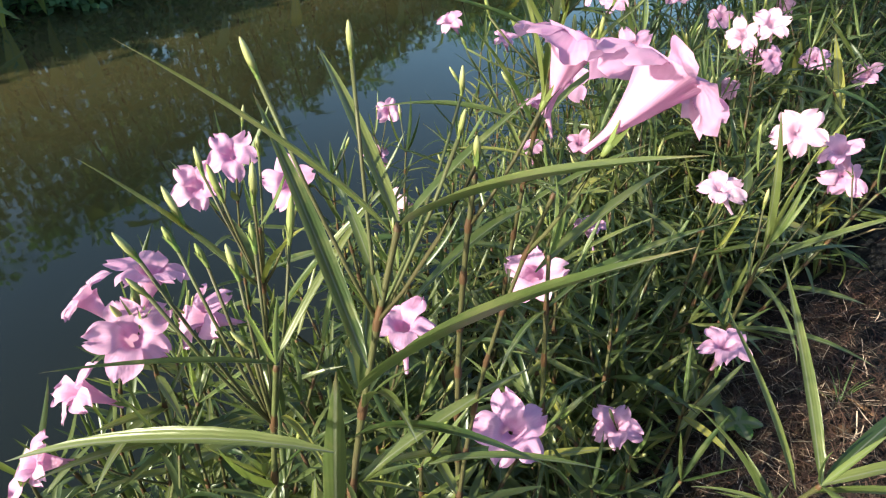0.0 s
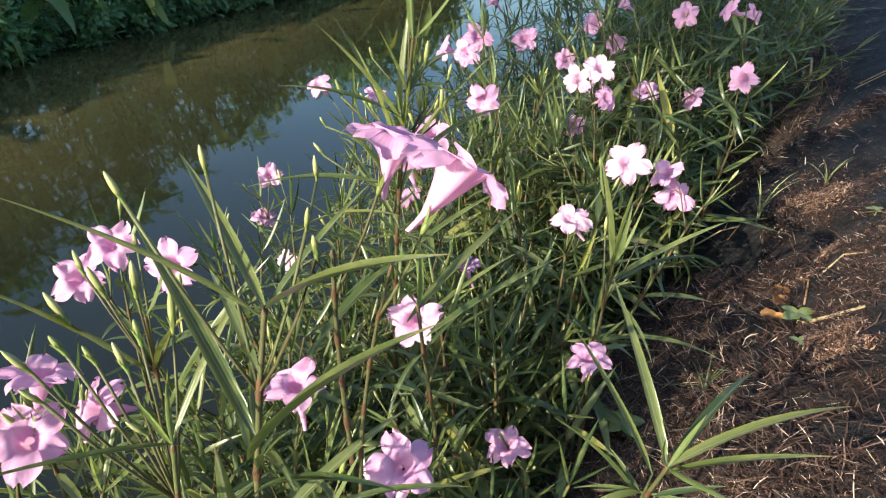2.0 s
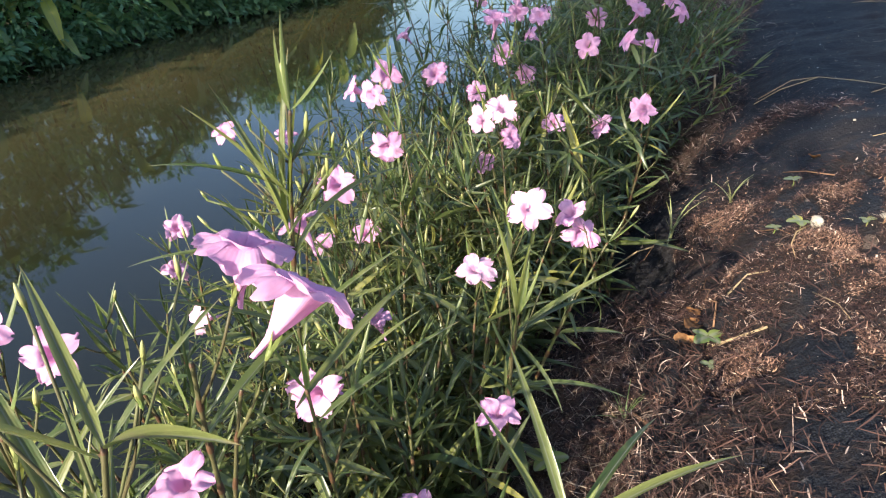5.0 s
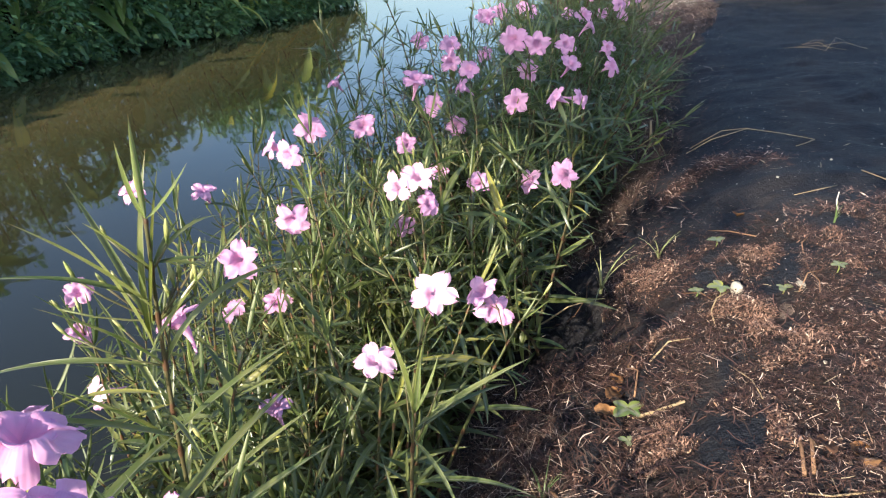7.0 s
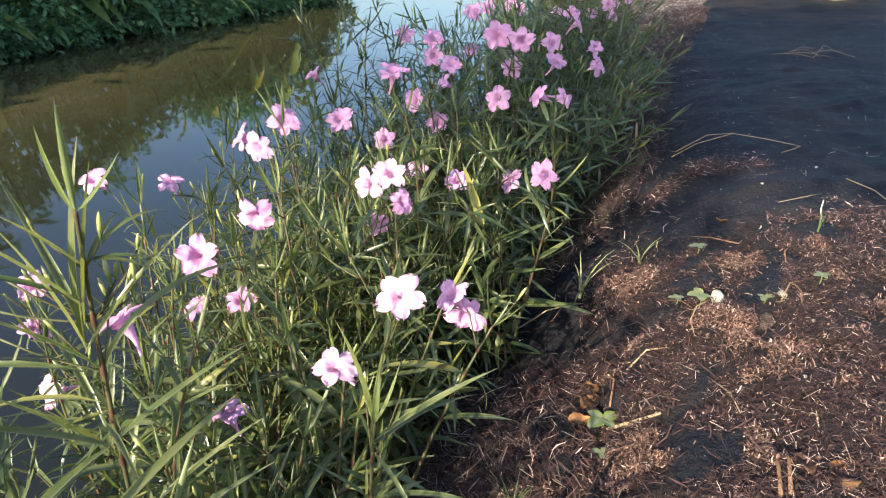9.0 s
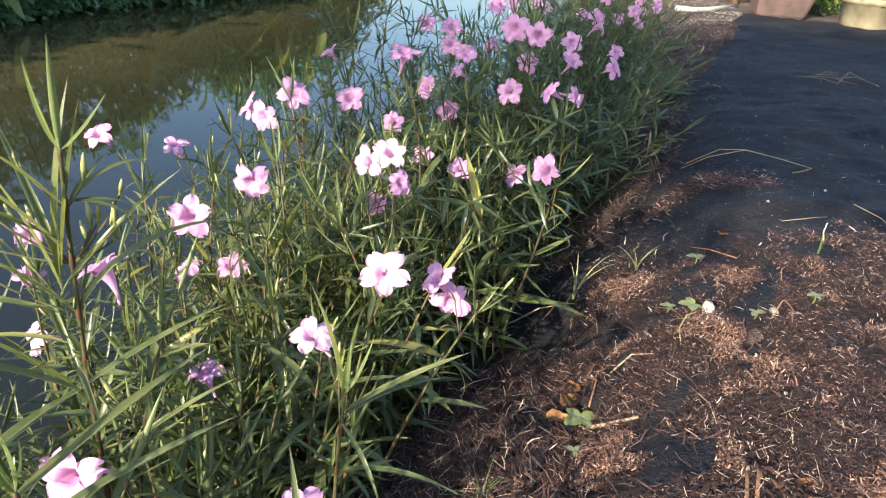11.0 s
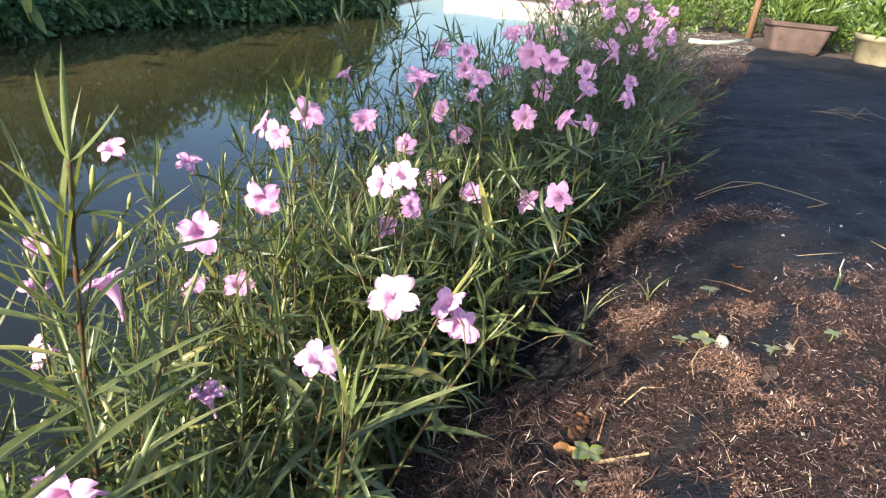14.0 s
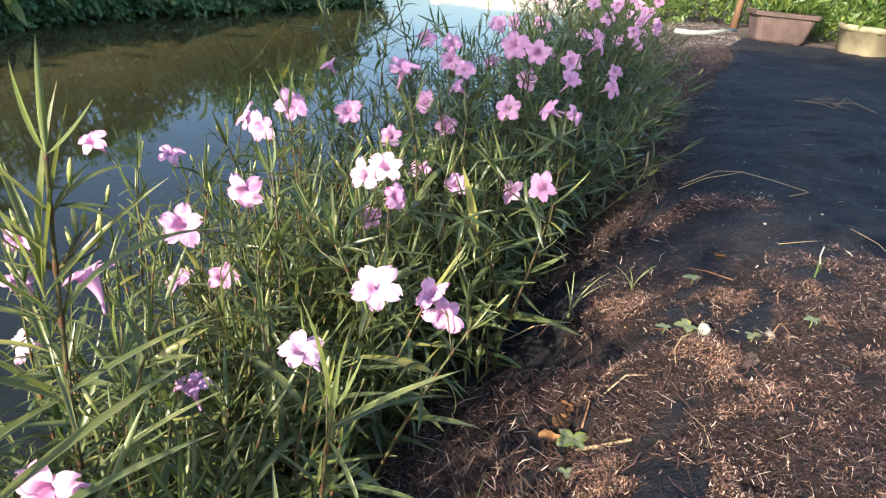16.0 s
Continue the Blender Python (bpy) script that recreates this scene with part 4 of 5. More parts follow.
def mulch_here(x, y, r):
    u = x - 0.12 * y
    if u < -0.36 or (u < -0.21 and y > -0.02 + 0.15 * (u + 0.36)):
        return False
    edge = float(np.interp(x, (-0.16, -0.02, 0.35, 1.2), (0.34, 0.21, 0.31, 0.42)))
    n = 0.8 * noise.noise((x * 4.2, y * 4.2, 21.0)) + 0.6 * noise.noise((x * 12.0, y * 12.0, 4.0)) + 0.35 * noise.noise((x * 34.0, y * 34.0, 14.0))
    for px, py, size, gain in CLEARINGS:  # bare patches and heaps in the mulch
        n += gain * math.exp(-((x - px) ** 2 + (y - py) ** 2) / size ** 2)
    thin = 1.0 if y < edge - 0.05 else max(0.0, 1 - (y - edge + 0.05) / 0.12) * 0.5
    return r.random() < thin * min(1.0, max(0.015, 0.20 + 6.0 * n))


strew("mulch", 125000, near_mat, (0.003, 0.020), (0.0003, 0.0010), MULCH, "reddish-brown shredded bark mulch scattered over the mat", 3, mulch_here, 0.010)

def pulp_here(x, y, r):
    n = noise.noise((x * 9.0, y * 9.0, 33.0)) + 0.5 * noise.noise((x * 23.0, y * 23.0, 7.0))
    for px, py, size in ((-0.150, -0.265, 0.030), (-0.165, -0.31, 0.025), (-0.10, 0.145, 0.035), (-0.03, -0.05, 0.03), (0.02, -0.09, 0.04), (-0.12, -0.03, 0.02)):
        n += 1.1 * math.exp(-((x - px) ** 2 + (y - py) ** 2) / size ** 2)
    return mulch_here(x, y, r) and r.random() < min(1.0, max(0.0, 3.2 * n - 0.75))


strew("mulch", 22000, near_mat, (0.003, 0.010), (0.0008, 0.0022), PULP, "orange-brown pulpy bark chips heaped in patches", 9, pulp_here, 0.012, 0.5)
strew("bark_crumb", 70000, near_mat, (0.002, 0.007), (0.0010, 0.0030), CRUMB, "fine dark bark crumbs under the shredded mulch", 4, mulch_here, 0.004, 0.5)

strew("mat_dust", 15000, lambda r: (r.uniform(0.0, 1.7), r.uniform(0.25, 3.8)), (0.002, 0.010), (0.0007, 0.0022), CRUMB, "sparse brown crumbs and dust on the dark mat", 6, lambda x, y, r: x - 0.12 * y > -0.15 and r.random() < 0.6 + noise.noise((x * 2.5, y * 2.5, 9.0)), 0.002, 0.3)


strew("mat_grit", 5200, lambda r: (r.uniform(-0.25, 1.6), r.uniform(-0.5, 3.0)), (0.0015, 0.006), (0.0006, 0.0018), CHIP, "pale grit and dry specks on the dark mat", 17, lambda x, y, r: x - 0.12 * y > -0.30 and r.random() < 0.5 + noise.noise((x * 3.0, y * 3.0, 19.0)), 0.003, 0.3)


def along_hedge(r):
    y = r.uniform(-0.6, 3.2)
    return 0.12 * y + r.gauss(-0.20, 0.10) + 0.03 * max(0, y - 1), y


strew("hedge_litter", 15000, along_hedge, (0.010, 0.050), (0.0008, 0.0020), MULCH, "dry brown stalks and leaf litter along the hedge foot", 5, lambda x, y, r: -0.5 < x - 0.12 * y < 0.12 and (not -0.02 < y < 0.9 or r.random() < (0.05 if x - 0.12 * y < -0.2 else 0.30)), 0.016, 0.35)


def hedge_foot(r):
    y = r.uniform(-0.62, 0.02)
    return r.gauss(-0.36, 0.06) + 0.05 * y, y


strew("hedge_litter", 9000, hedge_foot, (0.014, 0.060), (0.0005, 0.0014), MULCH, "tangled reddish-brown dry stalks at the hedge foot", 29, lambda x, y, r: x > -0.55 and r.random() < (1.0 if y < -0.16 else 0.5), 0.022, 0.30)
strew("hedge_litter", 1500, hedge_foot, (0.020, 0.075), (0.0006, 0.0014), STALK, "long grey-brown dry stalks at the hedge foot", 30, lambda x, y, r: y < -0.12, 0.026, 0.28)


def open_strip(r):
    y = r.uniform(0.25, 3.6)
    return mat_edge(y) - abs(r.gauss(0, 0.13)) + 0.05, y


strew("hedge_litter", 16000, open_strip, (0.006, 0.036), (0.0006, 0.0018), MULCH, "dark brown leaf litter and chaff between hedge and mat", 27, lambda x, y, r: x - 0.12 * y > -0.40, 0.012, 0.4)
strew("hedge_litter", 3800, open_strip, (0.012, 0.070), (0.0006, 0.0015), STALK, "grey-brown dry stalks between hedge and mat", 25, lambda x, y, r: x - 0.12 * y > -0.36 and r.random() < 0.6 + 0.8 * noise.noise((x * 5.0, y * 5.0, 3.0)), 0.018, 0.3)


def streaks(r):
    k = r.random()
    if k < 0.5:
        t = r.random()
        return -0.03 + 0.15 * t + r.gauss(0, 0.016), 0.52 + 0.10 * t + r.gauss(0, 0.025)
    if k < 0.75:
        return 0.16 + r.gauss(0, 0.045), 0.56 + r.gauss(0, 0.035)
    t = r.random()
    return -0.02 + 0.9 * t, 0.175 + 0.30 * t + r.gauss(0, 0.012)


strew("mulch", 2600, streaks, (0.008, 0.030), (0.0012, 0.0030), MULCH, "thin streaks of orange-brown mulch on the dark mat", 8, None, 0.008)
strew("straw_litter", 560, lambda r: (r.uniform(-0.3, 1.4), r.uniform(-0.7, 2.6)), (0.006, 0.034), (0.0007, 0.0016), STRAW, "pale straw bits strewn on the dark mat", 11, lambda x, y, r: x - 0.12 * y > -0.28, 0.012)


def far_soil(r):
    y = r.uniform(2.2, 5.6)
    return mat_edge(y) - 0.50 * r.random() ** 1.3, y


strew("hedge_litter", 6000, far_soil, (0.010, 0.060), (0.0012, 0.0030), MULCH, "brown straw litter on the bare soil", 15, lambda x, y, r: y < 3.8, 0.012, 0.3)
strew("gravel_litter", 2600, far_soil, (0.006, 0.024), (0.004, 0.010), CHIP, "pale chips and pebbles on the bare soil", 14)


# ---- single things on the ground ----
def on_ground(x, y, up=0.0):
    return Vector((x, y, max(ground_z(x, y), mat_z(x, y)) + up))


def lump(name, at, radii, mat, label, category, seed, rough=0.18):
    bm = bmesh.new()
    bmesh.ops.create_icosphere(bm, subdivisions=3, radius=1.0)
    for v in bm.verts:
        k = 1 + rough * noise.noise(v.co * 1.7 + Vector((seed, 0, 0))) + 0.4 * rough * noise.noise(v.co * 4.1 + Vector((0, seed, 0)))
        v.co = Vector((v.co.x * radii[0], v.co.y * radii[1], v.co.z * radii[2])) * k
    me = bpy.data.meshes.new(name)
    bm.to_mesh(me)
    bm.free()
    me.materials.append(mat)
    me.polygons.foreach_set("use_smooth", [True] * len(me.polygons))
    ob = new(name, me)
    ob.location = at
    ob.rotation_euler = (0.1, -0.1, seed)
    return tagged(ob, label, category)


lump("stone", on_ground(-0.003, -0.008, 0.008), (0.012, 0.008, 0.012), STONE, "small pale stone beside a seedling on the mulch", "stone", 2.0)
lump("stone", on_ground(0.085, -0.020, 0.003), (0.009, 0.006, 0.004), STONE, "small whitish pebble lying among the mulch", "stone", 5.0)
for i, (x, y) in enumerate(((-0.03, -0.085), (0.10, -0.10), (0.28, -0.05), (0.42, 0.10), (0.05, -0.22), (0.17, 0.40), (0.33, 0.55), (0.5, 0.7), (0.62, 0.35), (0.75, 1.1))):
    lump("pebble", on_ground(x, y, 0.002), (0.0032, 0.0026, 0.0022), STONE, "tiny pale pebble on the ground cloth", "pebble", 7.0 + i)


def curled_leaf(at, size, turn, mat, label):
    """A crumpled dry leaf that lies on the ground."""
    verts, faces = [], []
    for i in range(13):
        t = i / 12
        w = (0.30 + 0.10 * noise.noise((6 * t, turn, 3.0))) * math.sin(math.pi * (0.05 + 0.92 * t)) ** 0.7
        for j in range(5):
            q = j / 2 - 1
            verts.append((size * (t - 0.5), size * w * q, size * (0.12 * q * q * w / 0.3 + 0.10 * math.sin(5 * t + 1) + 0.11 * noise.noise((5 * t, 2.2 * q, turn * 7)) + 0.10)))
    for i in range(12):
        for j in range(4):
            k = i * 5 + j
            faces.append((k, k + 5, k + 6, k + 1))
    ob = new("dry_leaf", mesh("dry_leaf", verts, faces, mat))
    ob.location, ob.rotation_euler = at, (0.1, 0.0, turn)
    return tagged(ob, label, "dry leaf")


curled_leaf(on_ground(-0.195, -0.145, 0.010), 0.044, 0.9, DEAD_LEAF, "curled orange-brown dry leaf on the mulch")
curled_leaf(on_ground(-0.210, -0.178, 0.014), 0.036, 0.3, DEAD_LEAF, "small curled orange-brown dry leaf on the mulch")
curled_leaf(on_ground(-0.190, -0.105, 0.012), 0.030, 2.0, DEAD_LEAF, "small crumpled tan dry leaf on the mulch")
curled_leaf(on_ground(0.069, 0.271, 0.0), 0.034, 2.2, DEAD_LEAF, "small tan dry leaf on the dark mat")
curled_leaf(on_ground(0.03, -0.385, 0.0), 0.048, 1.3, DEAD_LEAF, "pinkish-brown dry leaf on the mulch")
for i, (x, y, sz) in enumerate(((-0.36, -0.20, 0.06), (-0.33, -0.28, 0.07), (-0.38, -0.05, 0.05), (-0.30, -0.36, 0.06), (-0.27, 0.35, 0.05), (-0.33, 0.02, 0.05), (-0.37, -0.42, 0.07), (-0.39, -0.5, 0.06), (-0.22, 0.62, 0.06), (-0.114, 1.484, 0.06))):
    curled_leaf(on_ground(x, y), 0.6 * sz, i * 1.3, ROTTEN, "reddish-brown dead leaf at the hedge foot")


def seedling(at, spots, label, size=1.0):
    """A small weed: a short stalk and a few rounded leaves."""
    ob = new("seedling")
    ob.location = at
    tagged(ob, label, "weed")
    verts, faces = tube([Vector((0, 0, -0.004)), Vector((0.002, 0, 0.010)) * size, Vector((0, 0.002, 0.020)) * size], [0.0012, 0.001, 0.0008], 5)
    part("stalk", mesh("stalk", verts, faces, CALYX), ob)
    for k, (turn, length) in enumerate(spots):
        v, f = [], []
        for i in range(7):
            t = i / 6
            w = 0.36 * math.sin(math.pi * (0.08 + 0.88 * t)) ** 0.8
            for q in (-1, 0, 1):
                v.append((length * t, length * w * q, length * (0.25 * t - 0.22 * t * t + 0.10 * abs(q) * w)))
        for i in range(6):
            for q in range(2):
                f.append((i * 3 + q, i * 3 + q + 3, i * 3 + q + 4, i * 3 + q + 1))
        part("leaf", mesh("seedling_leaf", v, f, BROAD_LEAF), ob, Matrix.Translation(Vector((0, 0, 0.018)) * size) @ Matrix.Rotation(turn, 4, "Z"))
    return ob


seedling(on_ground(-0.180, -0.190), ((0.5, 0.026), (2.6, 0.024), (3.9, 0.030), (5.4, 0.022)), "green seedling with rounded leaves beside a dry leaf")
seedling(on_ground(-0.187, -0.255), ((0.9, 0.012), (2.9, 0.014), (4.8, 0.012)), "tiny yellow-green seedling on the mulch", 0.6)
seedling(on_ground(-0.024, 0.002), ((1.9, 0.020), (3.4, 0.024), (4.5, 0.022), (5.6, 0.016)), "green seedling beside a pale stone")
seedling(on_ground(-0.050, 0.038), ((0.4, 0.013), (1.8, 0.012), (3.2, 0.015), (4.9, 0.012)), "small yellow-green weed on the mulch", 0.7)
seedling(on_ground(0.141, 0.000), ((0.2, 0.014), (1.9, 0.012), (3.5, 0.014), (5.0, 0.012)), "small green weed on the mulch", 0.8)
seedling(on_ground(0.060, -0.025), ((0.4, 0.016), (2.6, 0.012), (4.1, 0.015)), "small greyish weed among pale litter", 0.6)
seedling(on_ground(-0.405, -0.372, 0.01), ((0.3, 0.030), (1.6, 0.028), (2.8, 0.032), (4.1, 0.028), (5.3, 0.030)), "bright green leafy weed at the hedge foot", 1.6)
seedling(on_ground(0.001, 0.156), ((0.5, 0.018), (2.1, 0.013), (3.3, 0.018), (5.0, 0.012)), "small drooping yellow-green weed on the mat", 0.9)


TUFT_LEAF = leaf_material("tuft_blade", (0.070, 0.130, 0.070), (0.150, 0.210, 0.110), (0.16, 0.26, 0.10), 0.3, 0.5, True)
PALE_BLADE = tinted("pale_grass", (0.36, 0.37, 0.20), (0.22, 0.25, 0.11), 30, 0.6)


def grass_tuft(at, blades, height, spread, label, seed, mat=GRASS_LEAF, wide=0.0016):
    r = random.Random(seed)
    ob = new("grass_tuft")
    ob.location = at
    tagged(ob, label, "grass tuft")
    for k in range(blades):
        a, h, s = r.uniform(0, 6.28), height * r.uniform(0.5, 1.0), spread * r.uniform(0.2, 1.0)
        v, f = [], []
        for i in range(6):
            t = i / 5
            d, z = s * t ** 1.7, h * (t - 0.35 * t ** 3 * (s / height))
            w = wide * (1 - t) + 0.0002
            for q in (-1, 1):
                v.append((d * math.cos(a) - q * w * math.sin(a), d * math.sin(a) + q * w * math.cos(a), z))
        for i in range(5):
            f.append((2 * i, 2 * i + 1, 2 * i + 3, 2 * i + 2))
        part("blade", mesh("blade", v, f, mat), ob)
    return ob


grass_tuft(on_ground(-0.191, 0.207), 8, 0.12, 0.13, "thin pale grass tuft with arching blades", 1, PALE_BLADE, 0.0026)
grass_tuft(on_ground(-0.082, 0.231), 7, 0.075, 0.06, "thin pale grass tuft on the dark mat", 2, PALE_BLADE, 0.0024)
grass_tuft(on_ground(0.203, 0.184), 5, 0.045, 0.02, "small upright grass tuft on the mat", 3)
grass_tuft(on_ground(0.125, 1.68), 130, 0.15, 0.16, "bushy blue-green grass tuft at the edge of the mat", 4, TUFT_LEAF, 0.0032)
grass_tuft(on_ground(0.060, 1.95), 60, 0.16, 0.15, "bushy green grass tuft at the edge of the mat", 6, TUFT_LEAF, 0.0028)
grass_tuft(on_ground(-0.30, -0.30), 8, 0.07, 0.06, "short green grass tuft at the hedge foot", 7)


def stick(name, points, radius, mat, label, category):
    pts = [Vector(p) for p in points]
    mid = pts[len(pts) // 2].copy()
    verts, faces = tube([p - mid for p in pts], [radius * (1 - 0.35 * i / (len(pts) - 1)) for i in range(len(pts))], 6)
    ob = new(name, mesh(name, verts, faces, mat))
    ob.location = mid
    return tagged(ob, label, category)


STRAW_PLAIN = tinted("dry_straw", (0.42, 0.33, 0.21), (0.30, 0.22, 0.13), 50, 0.6)
WHITE_STICK = tinted("white_stick", (0.75, 0.73, 0.68), (0.6, 0.57, 0.5), 50, 0.6)
stick("straw_stem", [on_ground(0.060, 0.76, 0.004), on_ground(0.12, 0.77, 0.008), on_ground(0.20, 0.755, 0.012), on_ground(0.27, 0.71, 0.012), on_ground(0.337, 0.679, 0.008)], 0.0012, STRAW_PLAIN, "long pale dry straw stem lying on the mat", "straw")
stick("straw_stem", [on_ground(0.337, 0.679, 0.008), on_ground(0.31, 0.66, 0.006), on_ground(0.285, 0.645, 0.003)], 0.0014, STRAW_PLAIN, "short bent dry straw end on the mat", "straw")
stick("straw_stem", [on_ground(0.075, 0.79, 0.004), on_ground(0.15, 0.80, 0.008), on_ground(0.21, 0.785, 0.004)], 0.0016, STRAW_PLAIN, "pale dry straw stem lying on the mat", "straw")
stick("white_stick", [on_ground(0.227, 0.234, 0.003), on_ground(0.233, 0.262, 0.014), on_ground(0.237, 0.270, 0.030)], 0.0016, WHITE_STICK, "thin white stick poking up from the mat", "stick")
stick("straw_stem", [on_ground(-0.174, -0.200, 0.004), on_ground(-0.14, -0.21, 0.006), on_ground(-0.110, -0.214, 0.004)], 0.0030, STRAW_PLAIN, "flat pale straw piece beside a dry leaf", "straw")
stick("twig", [on_ground(-0.31, -0.26, 0.004), on_ground(-0.29, -0.29, 0.008), on_ground(-0.265, -0.33, 0.004)], 0.0035, BARK, "grey-brown broken twig at the hedge foot", "twig")
for dx, dy in ((0.0, 0.0), (0.011, 0.004)):
    stick("reed_piece", [on_ground(-0.030 + dx, -0.402 + dy, 0.004), on_ground(-0.020 + dx, -0.36 + dy, 0.007), on_ground(-0.012 + dx, -0.323 + dy, 0.004)], 0.0026, BARK, "flat dry brown reed piece on the mulch", "reed")
stick("twig", [on_ground(-0.344, 0.183, 0.004), on_ground(-0.30, 0.200, 0.014), on_ground(-0.255, 0.206, 0.016), on_ground(-0.223, 0.203, 0.010)], 0.0022, STRAW_PLAIN, "long grey twig leaning over the hollow at the hedge foot", "twig")
curled_leaf(on_ground(0.002, -0.365, 0.004), 0.034, 1.5, ROTTEN, "small pinkish-brown dry leaf beside dry reeds")
stick("straw_stem", [on_ground(-0.342, -0.209, 0.006), on_ground(-0.325, -0.247, 0.012), on_ground(-0.308, -0.285, 0.006)], 0.0022, STRAW_PLAIN, "thick pale straw piece among the dry stalks", "straw")
stick("root_strand", [on_ground(-0.168, -0.160, 0.004), on_ground(-0.160, -0.12, 0.010), on_ground(-0.171, -0.095, 0.014), on_ground(-0.160, -0.066, 0.012), on_ground(-0.166, -0.045, 0.010), on_ground(-0.160, -0.025, 0.004)], 0.0016, BARK, "curly brown root strand lying on the mulch", "root")
stick("root_strand", [on_ground(-0.015, -0.012, 0.006), on_ground(-0.036, -0.025, 0.014), on_ground(-0.048, -0.050, 0.012), on_ground(-0.046, -0.075, 0.003)], 0.0015, STRAW_PLAIN, "thin curled grey-brown strand beside a seedling", "root")
stick("wood_stub", [on_ground(0.007, 1.02, -0.02), on_ground(0.005, 1.02, 0.03), on_ground(0.002, 1.03, 0.072)], 0.005, STRAW_PLAIN, "short weathered wooden stub by the hedge", "wood stub")
rh = random.Random(31)
for k in range(6):
    x0, y0, turn, l = 0.80 + rh.uniform(-0.05, 0.16), 2.02 + rh.uniform(-0.07, 0.07), rh.gauss(0, 0.5), rh.uniform(0.10, 0.24)
    c, q = math.cos(turn), math.sin(turn)
    stick("straw_stem", [on_ground(x0 - l / 2 * c, y0 - l / 2 * q, 0.004), on_ground(x0, y0 + rh.uniform(-0.02, 0.02), 0.012 + 0.003 * k), on_ground(x0 + l / 2 * c, y0 + l / 2 * q, 0.005)], 0.0010, STRAW_PLAIN, "pale dry straw stem in a small heap", "straw")
rt = random.Random(23)
for k in range(16):
    x, y, a, l = rt.uniform(-0.34, 0.7), rt.uniform(-0.5, 0.42), rt.uniform(0, 6.28), rt.uniform(0.05, 0.13)
    if x - 0.12 * y < -0.34:
        continue
    c, q = math.cos(a), math.sin(a)
    stick("twig", [on_ground(x - l / 2 * c, y - l / 2 * q, 0.003), on_ground(x - 0.1 * l * q, y + 0.1 * l * c, 0.010), on_ground(x + l / 2 * c, y + l / 2 * q, 0.003)], rt.uniform(0.0010, 0.0018), BARK if k % 2 else STRAW_PLAIN, "thin dry brown twig lying on the mulch", "twig")


# ---- far bank ----
def bank_top(y):
    return float(np.interp(y, (-3, 2.0, 4.05, 4.6, 4.95, 5.5, 6.3, 7.2, 7.7, 8.2), (1.4, 1.5, 1.25, 1.08, 0.80, 0.98, 1.15, 1.05, 0.72, 0.40)))


BROAD = [leaf_mesh("broad_leaf", a, 0.35, t, BROAD_LEAF, 8, 0.22, 0.1) for a, t in ((0.5, 0.2), (0.9, -0.3), (1.3, 0.2), (0.25, 0.4))]


def bank_shrub(x, y, top, seed):
    """A dense overhanging shrub: woody stems, a crown of many small leaves, long broad leaves."""
    r = random.Random(seed)
    foot = Vector((x, y, ground_z(x, y) - 0.03))
    ob = new("bank_shrub")
    ob.location = foot
    tagged(ob, "dense dark green shrub overhanging the far bank", "shrub", "shrubs along the far bank")
    height = top - 0.10 - foot.z
    for k in range(4):
        end = Vector((r.uniform(-0.15, 0.45), r.uniform(-0.3, 0.3), height * r.uniform(0.55, 0.85)))
        v, f = tube([Vector((0, 0, 0)), end * 0.5 + Vector((0, 0, 0.06)), end], [0.016, 0.011, 0.005], 6)
        part("branch", mesh("branch", v, f, DARK_BARK), ob)
    verts, faces = [], []
    clumps = []
    for k in range(60):
        h = r.random()
        out = 0.42 * math.sin(math.pi * (0.25 + 0.70 * h))
        clumps.append((Vector((r.uniform(-0.25, out + 0.22 * (1 - h)), r.uniform(-0.36, 0.36), 0.04 + h * (height - 0.10) * r.uniform(0.85, 1.04))), r.uniform(0.07, 0.15)))
    for k in range(16):  # low growth hanging over the water
        clumps.append((Vector((r.uniform(0.10, 0.52), r.uniform(-0.32, 0.32), r.uniform(-0.02, 0.22))), r.uniform(0.06, 0.12)))
    for c, rad in clumps:
        for k in range(42):
            d = Vector((r.gauss(0, 1), r.gauss(0, 1), r.gauss(0, 0.8))).normalized() * rad * r.uniform(0.5, 1.1)
            p = c + d
            if p.z + foot.z < WATER + 0.015:
                continue
            length, wid = r.uniform(0.036, 0.085), r.uniform(0.35, 0.6)
            dirn = (d.normalized() + Vector((0.5, r.uniform(-0.6, 0.6), r.uniform(-0.7, 0.3)))).normalized()
            m = frame_along(dirn, (r.uniform(-1, 1), r.uniform(-1, 1), 1.2))
            o = len(verts)
            for u, w, z in ((0, 0, 0), (0.45, wid / 2, 0.06), (0.45, -wid / 2, 0.06), (1, 0, -0.08)):
                verts.append(p + m @ Vector((w * length, z * length, u * length)))
            faces += [(o, o + 1, o + 2), (o + 1, o + 3, o + 2)]
    part("crown", mesh("crown", verts, faces, BANK_LEAF, False), ob)
    for k in range(r.choice((6, 9, 12, 16))):
        h = r.uniform(0.15, 0.85)
        at = Vector((r.uniform(0.20, 0.46), r.uniform(-0.35, 0.35), h * height))
        a = r.uniform(-1.2, 1.2)
        d = Vector((math.cos(a), math.sin(a), r.uniform(-1.0, 0.5))).normalized()
        yy = Vector((0, 0, 1)).cross(d).normalized()
        m = Matrix((d, yy, d.cross(yy))).transposed().to_4x4()
        part("broad_leaf", BROAD[r.randrange(4)], ob, Matrix.Translation(at) @ m @ Matrix.Scale(r.uniform(0.26, 0.56), 4), "long yellowish-green pointed leaf")
    return ob


rb = random.Random(41)
y, k = -5.0, 0
